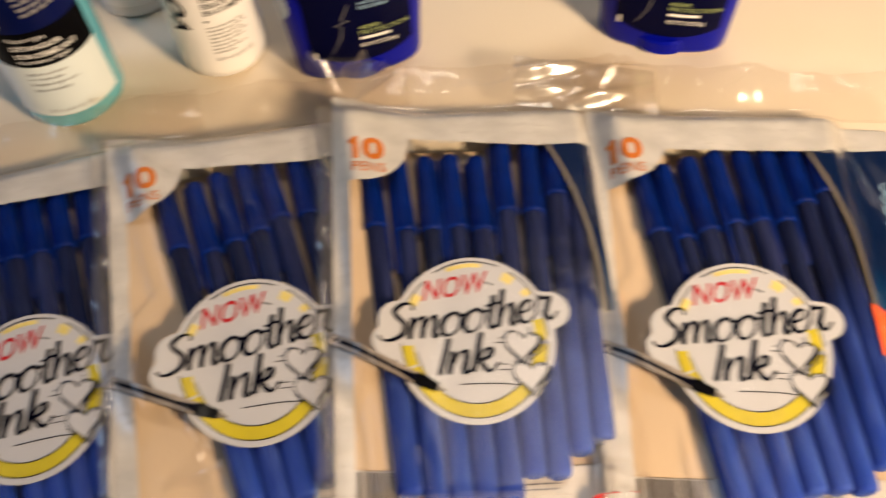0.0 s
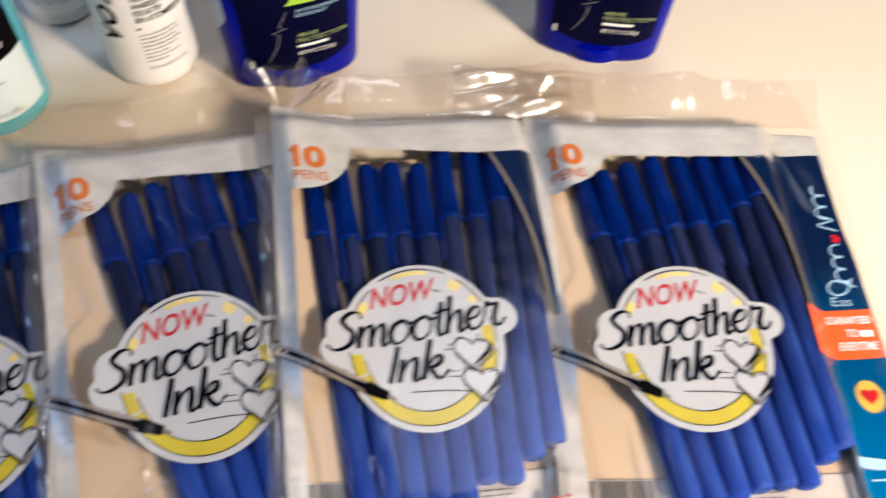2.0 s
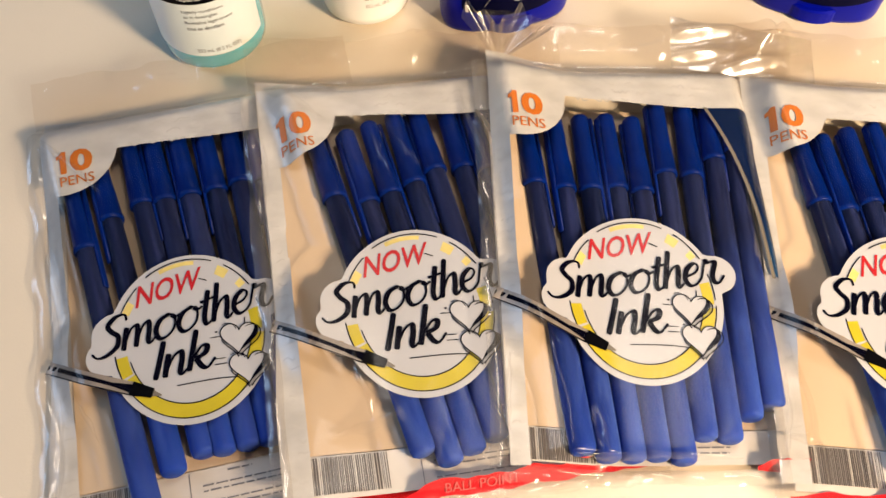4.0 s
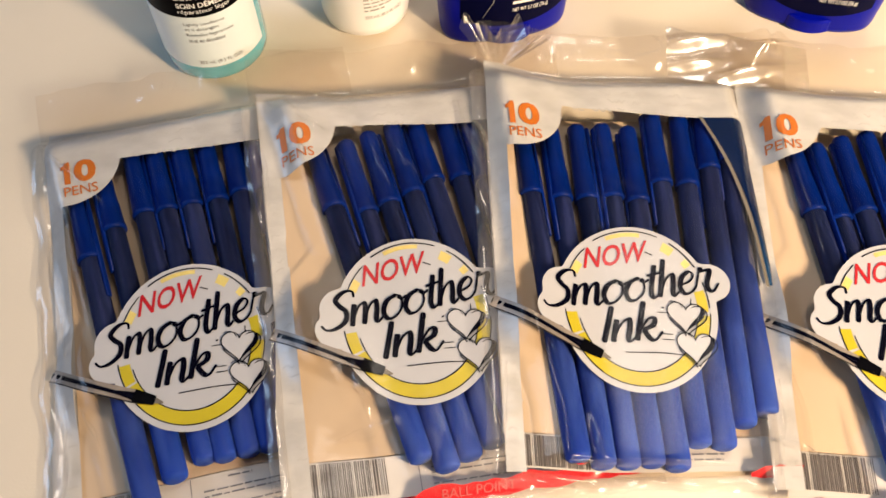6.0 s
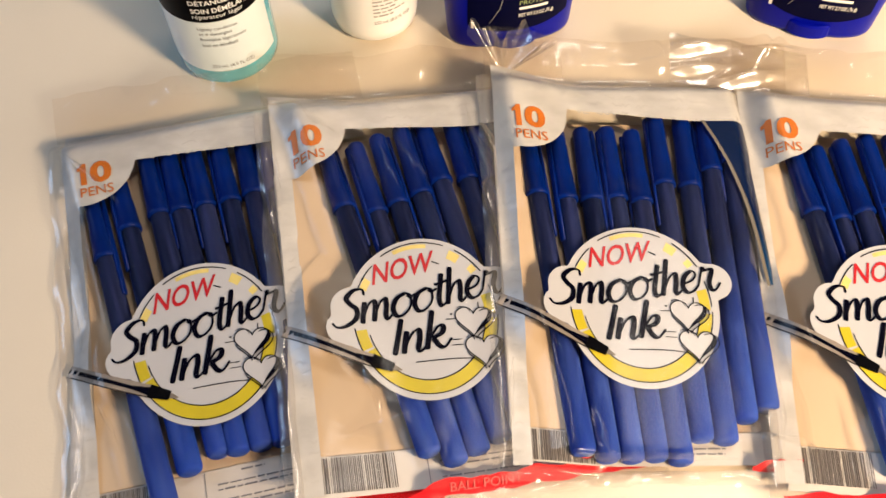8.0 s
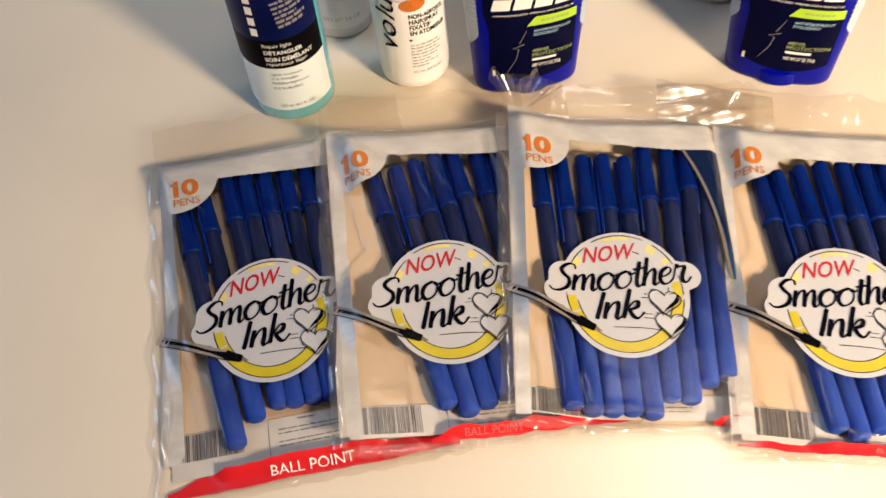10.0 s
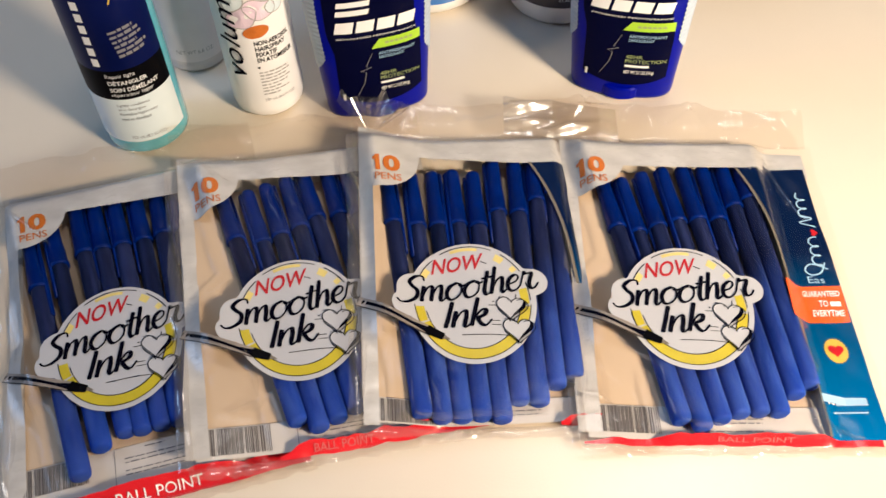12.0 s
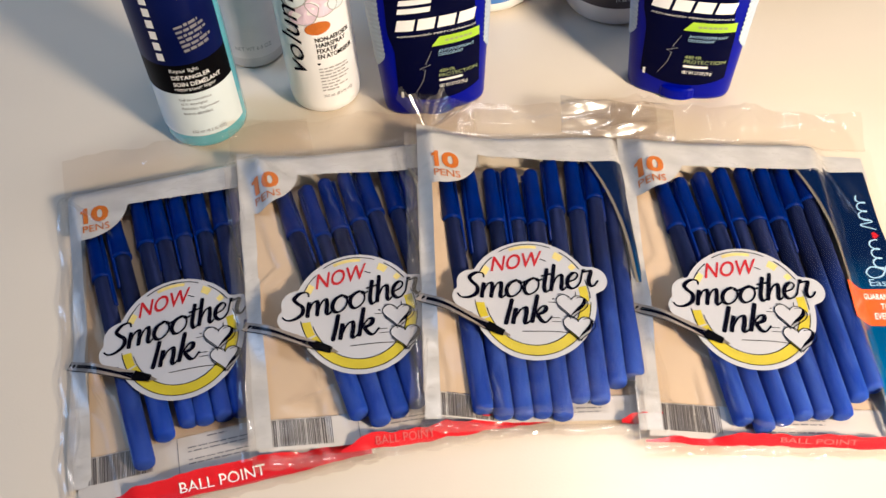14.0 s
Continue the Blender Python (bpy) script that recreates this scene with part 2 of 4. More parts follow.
def lathe(profile, n=40, ox=1.0, oy=1.0):
    """A turned body about z from (radius, height) pairs; a radius of 0 closes it."""
    verts, faces = [], []
    for r, z in profile:
        verts += [(ox * r * math.cos(a), oy * r * math.sin(a), z) for a in (2 * math.pi * i / n for i in range(n))]
    for j in range(len(profile) - 1):
        faces += [(j * n + i, j * n + (i + 1) % n, (j + 1) * n + (i + 1) % n, (j + 1) * n + i) for i in range(n)]
    faces.append(tuple(reversed(range(n))))
    faces.append(tuple((len(profile) - 1) * n + i for i in range(n)))
    return verts, faces


def join(*lots):
    verts, faces = [], []
    for v, f in lots:
        k = len(verts)
        verts += v
        faces += [tuple(i + k for i in q) for q in f]
    return verts, faces


def box(x0, x1, y0, y1, z0, z1, c=0.0):
    """A block with its upper and lower edges cut by c."""
    rings = [(c, z0), (0, z0 + c), (0, z1 - c), (c, z1)] if c else [(0, z0), (0, z1)]
    verts, faces = [], []
    for d, z in rings:
        verts += [(x0 + d, y0 + d, z), (x1 - d, y0 + d, z), (x1 - d, y1 - d, z), (x0 + d, y1 - d, z)]
    for j in range(len(rings) - 1):
        faces += [(4 * j + i, 4 * j + (i + 1) % 4, 4 * j + 4 + (i + 1) % 4, 4 * j + 4 + i) for i in range(4)]
    k = 4 * len(rings) - 4
    return verts, faces + [(3, 2, 1, 0), (k, k + 1, k + 2, k + 3)]


GLYPHS = {}


def lettering(body, width, height, slant=0.0, bold=0.0):
    """Flat letters of the built-in font, fitted into width by height from (0, 0), leaning by slant."""
    key = (body, bold)
    if key not in GLYPHS:
        data = bpy.data.curves.new("letters", "FONT")
        data.body, data.offset, data.resolution_u = body, bold, 3
        ob = new("letters", data)
        me = bpy.data.meshes.new_from_object(ob)
        GLYPHS[key] = ([tuple(v.co) for v in me.vertices], [tuple(p.vertices) for p in me.polygons])
        bpy.data.objects.remove(ob)
        bpy.data.meshes.remove(me)
    v, f = GLYPHS[key]
    x0, x1 = min(p[0] for p in v), max(p[0] for p in v)
    y0, y1 = min(p[1] for p in v), max(p[1] for p in v)
    out = []
    for x, y, _ in v:
        y = (y - y0) / (y1 - y0) * height
        out.append(((x - x0) / (x1 - x0) * width + slant * y, y))
    return out, f


def fine(flat, n=2):
    """The same flat shape in smaller triangles, to follow a bulging surface."""
    verts, faces = list(flat[0]), [(q[0], q[i], q[i + 1]) for q in flat[1] for i in range(1, len(q) - 1)]
    for _ in range(n):
        mids, out = {}, []
        def mid(a, b):
            k = (min(a, b), max(a, b))
            if k not in mids:
                mids[k] = len(verts)
                verts.append(((verts[a][0] + verts[b][0]) / 2, (verts[a][1] + verts[b][1]) / 2))
            return mids[k]
        for a, b, c in faces:
            d, e, f = mid(a, b), mid(b, c), mid(c, a)
            out += [(a, d, f), (d, b, e), (f, e, c), (d, e, f)]
        faces = out
    return verts, faces


def turned(flat, x, y, deg=0.0):
    c, s = math.cos(radians(deg)), math.sin(radians(deg))
    v, f = flat
    return [(x + a * c - b * s, y + a * s + b * c) for a, b in v], f


def smooth_line(pts, n=7):
    """A curve through the points (Catmull-Rom)."""
    p = [pts[0], *pts, pts[-1]]
    out = []
    for i in range(1, len(p) - 2):
        for k in range(n):
            t = k / n
            out.append(tuple(0.5 * (2 * b + (c - a) * t + (2 * a - 5 * b + 4 * c - d) * t * t + (3 * b - a - 3 * c + d) * t ** 3)
                             for a, b, c, d in zip(p[i - 1], p[i], p[i + 1], p[i + 2])))
    return out + [tuple(pts[-1])]


def stroke(pts, wide, thin=None, n=7):
    """A pen stroke along a smooth line; with thin, up and sideways strokes are finer than down strokes."""
    line = smooth_line(pts, n)
    verts, faces = [], []
    for i, (x, y) in enumerate(line):
        a, b = line[max(i - 1, 0)], line[min(i + 1, len(line) - 1)]
        dx, dy = b[0] - a[0], b[1] - a[1]
        d = math.hypot(dx, dy) or 1.0
        w = wide if thin is None else thin + (wide - thin) * min(1.0, max(0.0, -dy / d + 0.25))
        if i in (0, len(line) - 1):
            w *= 0.6
        verts += [(x - dy / d * w / 2, y + dx / d * w / 2), (x + dy / d * w / 2, y - dx / d * w / 2)]
    faces = [(2 * i, 2 * i + 1, 2 * i + 3, 2 * i + 2) for i in range(len(line) - 1)]
    return verts, faces


def bar(x0, x1, y0, y1, n=1):
    return grid(n, 1, lambda u, v: (x0 + (x1 - x0) * u, y0 + (y1 - y0) * v))


def arc_band(cx, cy, rx0, ry0, rx1, ry1, a0, a1, n=40):
    """A band between two ellipses, from angle a0 to a1 in degrees."""
    def fn(u, v):
        a = radians(a0 + (a1 - a0) * u)
        return cx + (rx0 + (rx1 - rx0) * v) * math.cos(a), cy + (ry0 + (ry1 - ry0) * v) * math.sin(a)
    return grid(n, 1, fn)


def step(a, b, x):
    t = min(1.0, max(0.0, (x - a) / (b - a)))
    return t * t * (3 - 2 * t)


def laid(flat, fn):
    """Flat shapes laid on a surface: fn takes (x, y) to (x, y, z)."""
    v, f = flat
    return [fn(*p) for p in v], f

def lines_of_print(rows, x0, y0, pitch, thick, rng):
    """Rows of short bars, one a word."""
    words = []
    for k, w in enumerate(rows):
        x, end = x0, x0 + w * rng.uniform(0.85, 1.0)
        while x < end:
            long = min(rng.uniform(1.6, 4.6), end - x)
            words.append(bar(x, x + long, y0 - k * pitch, y0 - k * pitch + thick * rng.uniform(0.8, 1.1), 2))
            x += long + 0.7
    return join(*words)


# ---- the room and the table ----
def wall(name, x0, x1, y0, y1, z0, z1, mat, label):
    v, f = box(x0 * 1000, x1 * 1000, y0 * 1000, y1 * 1000, z0 * 1000, z1 * 1000)
    return tagged(part(name, v, f, mat), label, "", "", "structure")


wall("floor", -3.0, 3.0, -3.0, 3.0, -0.80, -0.75, FLOOR, "brown wooden floor boards under the table")
wall("wall_north", -3.0, 3.0, 3.0, 3.1, -0.80, 1.86, WALL, "plain cream painted wall behind the table")
wall("wall_south", -3.0, 3.0, -3.1, -3.0, -0.80, 1.86, WALL, "plain cream painted wall facing the table")
wall("wall_west", -3.1, -3.0, -3.1, 3.1, -0.80, 1.86, WALL, "plain cream painted wall on the window side")
wall("wall_east", 3.0, 3.1, -3.1, 3.1, -0.80, 1.86, WALL, "plain cream painted wall on the lamp side")
wall("ceiling", -3.1, 3.1, -3.1, 3.1, 1.864, 1.95, WALL, "plain white painted ceiling")
TOP = part("tabletop", *box(-700, 900, -450, 850, -28, 0, 2.0), TABLE)
tagged(TOP, "glossy cream laminate tabletop", "table", "", "structure")
for n, (x, y) in enumerate(((-650, -400), (850, -400), (850, 800), (-650, 800))):
    part("leg", *box(x - 25, x + 25, y - 25, y + 25, -750, -28.2, 2.0), TABLE, TOP)

# ---- the packs of pens ----
CAP_LEN = 37.0


def tube(profile, n=14):
    """A turned body about y from (radius, distance) pairs."""
    v, f = lathe(profile, n)
    return [(x, z, -y) for x, y, z in v], f


CAP_MESH = mesh_of("cap", *join(
    tube([(1.6, 0), (3.1, -0.2), (3.6, -0.9), (3.8, -3), (3.95, -14), (4.05, -20), (4.4, -24.5), (4.75, -34.6), (5.05, -35.1), (5.05, -36.6), (4.3, -37)], 20),
    box(-1.3, 1.3, -56, -2.5, 3.9, 5.3, 0.4), box(-1.1, 1.1, -6, -2.5, 2.8, 4.2)), CAPB, True)
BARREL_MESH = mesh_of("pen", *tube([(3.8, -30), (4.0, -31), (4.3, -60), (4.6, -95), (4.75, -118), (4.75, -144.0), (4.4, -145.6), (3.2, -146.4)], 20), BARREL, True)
CAP_MESH.polygons.foreach_set("use_smooth", [len(p.vertices) == 4 and p.area < 6e-5 for p in CAP_MESH.polygons])


def heart(cx, cy, s, deg):
    pts = []
    for i in range(33):
        a = 2 * math.pi * i / 32
        x = 16 * math.sin(a) ** 3
        y = 13 * math.cos(a) - 5 * math.cos(2 * a) - 2 * math.cos(3 * a) - math.cos(4 * a)
        pts.append((x * s / 16, y * s / 16))
    return turned((pts, []), cx, cy, deg)[0]


def fan(pts, cx, cy):
    return [(cx, cy), *pts], [(0, i + 1, i + 2) for i in range(len(pts) - 1)]


# brush letters, one x-height tall, as strokes
def letter_S():
    return 0.98, [[(0.95, 1.30), (0.86, 1.58), (0.52, 1.60), (0.26, 1.30), (0.42, 1.00), (0.70, 0.70), (0.70, 0.28), (0.36, 0.02), (0.0, 0.02), (-0.22, 0.26)]]


def letter_m():
    return 1.16, [[(0.02, 0.98), (0.0, 0.5), (0.0, 0.0)], [(0.0, 0.12), (0.16, 0.78), (0.38, 0.96), (0.46, 0.66), (0.46, 0.0)],
                  [(0.46, 0.12), (0.62, 0.78), (0.84, 0.96), (0.91, 0.6), (0.91, 0.14), (1.02, 0.0), (1.16, 0.16)]]


def letter_o():
    return 0.86, [[(0.46, 0.98), (0.14, 0.82), (0.02, 0.42), (0.18, 0.04), (0.46, 0.02), (0.70, 0.28), (0.72, 0.68), (0.52, 0.97), (0.38, 0.94)],
                  [(0.56, 0.92), (0.74, 0.78), (0.90, 0.86)]]


def letter_t():
    return 0.5, [[(0.22, 1.50), (0.18, 0.9), (0.16, 0.3), (0.28, 0.0), (0.50, 0.14)], [(-0.06, 1.04), (0.2, 1.06), (0.5, 1.12)]]


def letter_h():
    return 0.76, [[(0.06, 1.72), (0.04, 0.8), (0.02, 0.0)], [(0.03, 0.16), (0.22, 0.80), (0.46, 0.96), (0.52, 0.55), (0.52, 0.14), (0.62, 0.0), (0.76, 0.16)]]


def letter_e():
    return 0.68, [[(0.06, 0.44), (0.40, 0.56), (0.52, 0.82), (0.34, 1.00), (0.08, 0.76), (0.04, 0.32), (0.24, 0.02), (0.50, 0.06), (0.70, 0.34)]]


def letter_r():
    return 0.9, [[(0.0, 0.32), (0.10, 1.10), (0.16, 0.96), (0.44, 0.98), (0.50, 0.86), (0.42, 0.40), (0.50, 0.06), (0.70, 0.0), (0.88, 0.30)]]


def letter_I():
    return 0.36, [[(0.12, 1.58), (0.08, 0.8), (0.02, 0.0)]]


def letter_n():
    return 0.84, [[(0.02, 0.98), (0.0, 0.5), (0.0, 0.0)], [(0.0, 0.12), (0.20, 0.78), (0.46, 0.96), (0.54, 0.6), (0.53, 0.14), (0.64, 0.0), (0.80, 0.16)]]


def letter_k():
    return 0.95, [[(0.08, 1.72), (0.05, 0.8), (0.02, 0.0)], [(0.06, 0.40), (0.34, 0.92), (0.56, 0.90), (0.52, 0.62), (0.18, 0.46)],
                  [(0.22, 0.48), (0.46, 0.10), (0.70, 0.0), (0.92, 0.34)]]


def brush_word(letters, sx, sy, slant, x, y, deg, wide, thin):
    """The strokes of a word, each a flat ribbon."""
    out, at = [], 0.0
    for fn in letters:
        w, lines = fn()
        for line in lines:
            out.append(turned(stroke([((a + at) * sx + slant * b * sy, b * sy) for a, b in line], wide, thin), x, y, deg))
        at += w
    return out


def pack_surface(pens, lift, right, foot):
    """The height of the bag's front over its back, bulged by the pens."""
    (xa, ya, xb), seed = pens[0], lift * 7.3 + right
    def left(y):
        return xa + (xb - xa) * (53 - y) / 111 - 5.5

    def height(x, y, rough=1.0):
        over = step(left(y) - 11, left(y) + 1.5, x) * (1 - step(right, right + 12, x)) * step(foot - 4.5, foot + 3, y) * (1 - step(105, 118, y))
        over = max(over, 1 - step(1.0, 1.4, math.hypot((x + 8.5) / 38.5, (y - 2) / 36)))
        z = 1.3 + 8.6 * over + lift * (1 - step(-62, -18, x))
        w = noise.noise((x * 0.05 + seed, y * 0.035, 0.3)) * 0.9 + noise.noise((x * 0.15, y * 0.11 + seed, 1.7)) * 0.35
        return z + rough * w * (0.25 + 0.8 * (1 - over))
    return height


def pen_pack(m, pens, lift, right, peaks, foot_y, top_y, label, rise, tab_y, red_span, words_at, creases, flap=False, tuft=False):
    """A clear bag with printed borders, a card behind, pens in it and a round sticker on it."""
    pack = holder("pen_pack", m, label, "pack of pens", "packs of pens on the table")
    height = pack_surface(pens, lift, right, top_y)

    def on(dz, rough=1.0):
        return lambda x, y: (x, y, height(x, y, rough) + dz)

    def taut(dz):
        """The print on the stretched side of the bag: it climbs the slope so that it reads straight."""
        def place(x, y):
            q = y + 0.42 * max(0.0, 9.9 + lift * (1 - step(-62, -18, x)) - height(x, y, 0.0))
            return x, q, height(x, q, 0.5) + dz
        return place

    def under(dz):
        return lambda x, y: (x, y, dz + lift * (1 - step(-62, -18, x)))

    def sheet(name, nu, nv, fn, place, mat, owner, text=""):
        return part(name, *laid(grid(nu, nv, fn), place), mat, owner, text, True)

    # card and printed back
    v, f = laid(grid(24, 20, lambda u, w: (-53.5 + 95 * u, -45.5 + 140 * w)), under(0.85))
    lower = [(x, y, z - 0.4) for x, y, z in v]
    part("backing_card", *join((v, f), (lower, f)), CARD, pack, "cream card behind the pens")
    back = sheet("back_print", 24, 4, lambda u, w: (-59 + 127 * u, top_y - 0.2 + (-45.8 - top_y) * w), under(0.8), BACK, pack, "white printed foot of the bag")
    sheet("back_margin", 2, 24, lambda u, w: (-60.5 + 10.5 * u, -45.9 + 124 * w), under(0.4), BACK, pack, "white printed margin beside the card")
    rng = random.Random(5)
    bars, x = [], -56.5
    while x < -27:
        w = rng.choice((0.18, 0.3, 0.45, 0.7))
        bars.append(bar(x, x + w, max(-59.4, top_y + 0.4), -46.4))
        x += w + rng.choice((0.2, 0.32, 0.5))
    part("barcode", *laid(join(*bars), under(1.0)), BARC, back, "black barcode")
    rows = [9, 0, 34, 33, 0, 30, 34][:max(2, int((-47.5 - top_y) / 2.0))]
    small = join(*[lines_of_print((w,), -11 + 9 * (k == 0), -48.2 - 2.0 * k, 1, 0.62, rng) for k, w in enumerate(rows) if w], bar(-15.5, -15.2, top_y + 1, -46.4))
    part("small_print", *laid(small, under(1.0)), SHADEG, back, "lines of small dark print")

    # pens
    rng = random.Random(int(lift * 10) + 3)
    for xc, yc, xe in pens:
        lean = math.atan2(xe - xc, 111)
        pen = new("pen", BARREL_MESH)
        pen.parent = pack
        head_x, head_y = xc - math.sin(lean) * CAP_LEN, yc + math.cos(lean) * CAP_LEN
        z = 4.7 + 0.25 * lift * (1 - step(-62, -18, xc))
        pen.matrix_basis = \
            Matrix.Translation((head_x * U, head_y * U, z * U)) @ pose(0, 0, 0, 0, 0, math.degrees(lean)) @ pose(0, 0, 0, 0, rng.choice((-80, -64, 66, 80, 96, -98)), 0)
        tagged(pen, "blue frosted ballpoint pen with a dark tube")
        cap = new("cap", CAP_MESH)
        cap.parent = pen
        tagged(cap, "glossy blue cap with a long clip")

    # the clear film and its loose flap
    def film_z(x, y):
        z = height(x, y, 1.0) + 0.95 * step(foot_y - 2, foot_y + 8, y)
        loose = step(114, 124, y)
        z += loose * (2.5 + 3.2 * noise.noise((x * 0.05, y * 0.06, lift)) + 2.0 * abs(noise.noise((x * 0.11, y * 0.05, lift + 4))))
        for px, py, r, h in peaks:
            d = math.hypot((x - px) / r, (y - py) / (r * 0.8))
            z += h * max(0.0, 1 - d) ** 1.2 * (0.45 + 0.55 * abs(math.sin(2.5 * math.atan2(y - py, x - px) + px)))
        for ax, ay, bx, by, wide, high in creases:
            t = min(1.0, max(0.0, ((x - ax) * (bx - ax) + (y - ay) * (by - ay)) / ((bx - ax) ** 2 + (by - ay) ** 2)))
            d = math.hypot(x - ax - t * (bx - ax), y - ay - t * (by - ay)) / wide
            z += high * math.exp(-d * d) * math.sin(math.pi * min(1.0, 0.12 + 0.88 * t))
        return max(z, 1.25)

    def film_xy(u, w):
        x = -65 + 139 * u
        foot = foot_y - 3.5 + 2.6 * noise.noise((x * 0.09, lift, 2.0)) + 1.2 * noise.noise((x * 0.3, lift, 5.0))
        y = foot + (117 - 5 * u - foot) * w
        return x + 1.5 * noise.noise((y * 0.05, lift, 1.0)), y, film_z(x, y)
    part("film", *grid(110, 150, film_xy), FILM, pack, "clear crinkled plastic film", True)

    for k, (ax, ay, bx, by, wide, high) in enumerate(creases):
        far = math.hypot(bx - ax, by - ay)
        def ribbon(u, w):
            bend = 1.6 * noise.noise((u * 3, k * 2.7, lift)) * math.sin(math.pi * u)
            off = bend + (w - 0.5) * 1.5 * wide * (0.25 + math.sin(math.pi * u)) * (0.7 + 0.5 * noise.noise((u * 6, k, lift + 1)))
            x, y = ax + (bx - ax) * u - (by - ay) / far * off, ay + (by - ay) * u + (bx - ax) / far * off
            return x, y, film_z(x, y) + 0.12 + 0.9 * math.sin(math.pi * w)
        part("film_crease", *grid(30, 6, ribbon), CREASE, pack, "glossy crease in the clear film", True)
    part("film_seam", *grid(4, 90, lambda u, w: (-66.5 + 6.5 * u + 1.2 * noise.noise((w * 9, lift, 6.0)), foot_y + (113 - foot_y) * w,
                                                 height(-62, foot_y + (113 - foot_y) * w) + 0.6 + 2.0 * (1 - u) * noise.noise((w * 14, u, lift)) + 1.1 * math.sin(math.pi * u))), SEAM, pack, "crinkled side seam of clear film", True)
    if lift == 5.0:
        part("panel_foot", *laid(grid(10, 4, lambda u, w: (47 + 22 * u, top_y + 0.3 + 7 * w)), under(1.15)), TEAL, back, "teal foot of the side panel")
    part("film_seam", *grid(110, 4, lambda u, w: (-62 + 132 * u, foot_y - 4.6 + 5.4 * w + (1 - w) * (1.6 * noise.noise((u * 16, lift, 3.0)) + 0.9 * noise.noise((u * 40, lift, 1.0))),
                                                  max(1.0, height(-62 + 132 * u, foot_y) - 0.4 + 1.6 * (1 - w) * noise.noise((u * 22, w, lift + 2)) + 0.8 * math.sin(math.pi * w)))), SEAM, pack, "scalloped foot seam of clear film", True)
    def loose_at(u, w):
        x, y = -63 + 135 * u, 115 - 5 * u + 22 * w
        wave = 1.5 * noise.noise((u * 5 + lift, w * 1.2, 3.0)) + 0.7 * noise.noise((u * 13 + lift, w * 3, 7.0))
        return x, y, film_z(x, y) * (0.6 + 0.2 * w) + 1.4 + 4.4 * w + wave * (0.35 + 0.65 * w)
    part("film_edge", *grid(90, 18, loose_at), LOOSE, pack, "loose crinkled top edge of clear film", True)
    if flap:
        def flap_z(u, w):
            ridge = 5.0 * math.exp(-((w - 0.62 - 0.75 * u) / 0.14) ** 2 - ((u - 0.2) / 0.25) ** 2) + 3.6 * math.exp(-((w - 0.22 - 0.6 * u) / 0.12) ** 2 - ((u - 0.15) / 0.22) ** 2)
            ridge += 4.0 * math.exp(-((w + 0.25 - 0.95 * u) / 0.12) ** 2 - ((u - 0.55) / 0.22) ** 2)
            return 8.5 - 5.0 * u + 5.0 * w + ridge + 1.6 * noise.noise((u * 3.2, w * 1.6, 2.0)) + 0.5 * noise.noise((u * 9, w * 4, 5.0))
        part("film_flap", *grid(80, 40, lambda u, w: (-90 + 62 * u, 116 + 23 * w - 4 * u, flap_z(u, w))), FOLD, pack, "folded flap of clear film", True)
    if tuft:
        part("film_tuft", *grid(48, 14, lambda u, w: (-54 + (u - 0.42) * 40 * w, 118.5 + 9 * w + 5.5 * w * math.sin(13 * u) + 2.8 * w * math.sin(31 * u),
                                                      5 + (17 + 3 * math.sin(5 * u)) * w + 2.0 * w * math.sin(23 * u))), TUFT, pack, "upright crumpled corner of clear film", True)
    # printed borders
    def top_low(x):
        sill = 90 + rise[0] + (rise[1] - rise[0]) * step(-32, 34, x)
        tab = tab_y - math.sqrt(max(0.0, 22 ** 2 - (x + 50.5) ** 2)) if abs(x + 50.5) < 22 else sill
        return min(tab, sill) if x > -53 else 74.5
    side = sheet("side_strip", 3, 60, lambda u, w: (-60 - (3.2 * (1 - u) * step(20, -40, -60 + 134.6 * w) if lift < 6 else 0) + 7 * u + 0.5 * noise.noise((w * 6, lift, 3)) * (1 - u), -60 + 134.6 * w), on(0.1), PRINT, pack, "white strip printed with faint handwriting")
    top = sheet("top_strip", 86, 16, lambda u, w: (-60 + 129 * u, top_low(-60 + 129 * u) + (115.5 + rise[0] * (1 - u) - 9 * u - top_low(-60 + 129 * u)) * w), on(0.1), PRINT, pack, "white strip printed with faint handwriting")
    words = []
    for k in range(4):
        x, y = -24.0 + 5 * (k % 2), 94.5 + 4.6 * k
        while x < 56:
            n = rng.randint(4, 9)
            words.append(stroke([(x + 1.0 * i, y - 0.07 * (x + 24 + i) + rng.uniform(-1.1, 1.1)) for i in range(n)], 0.5, None, 3))
            x += n + rng.uniform(1, 4)
    tagged(part("scribble", *laid(join(*words), on(0.24)), FAINT, top), "faint lines of handwriting", "", "", "stuff")
    marks = []
    for k in range(25):
        y = -55 + 5.1 * k + rng.uniform(-0.7, 0.7)
        at = -59.3 + rng.uniform(0, 2.5)
        marks.append(stroke([(at + 1.1 * i, y + rng.uniform(-0.9, 0.9)) for i in range(rng.choice((3, 4, 5)))], 0.55, None, 3))
    tagged(part("scribble", *laid(join(*marks), on(0.24)), FAINT, side), "faint short lines of handwriting", "", "", "stuff")

    def rim(y):
        t = (90 - y) / 152
        return 28 + 11.5 * (1 - (1 - min(1, t * 2.4)) ** 2.2) + 4.6 * t
    reach = 152 if flap else 80
    sheet("divider", 2, 44, lambda u, w: (rim(90 - reach * w) + 0.4 + 1.5 * u, 90 - reach * w), on(0.45), GREYP, pack, "grey edge strip of the window")
    crown = 96.0 if flap else 89.6

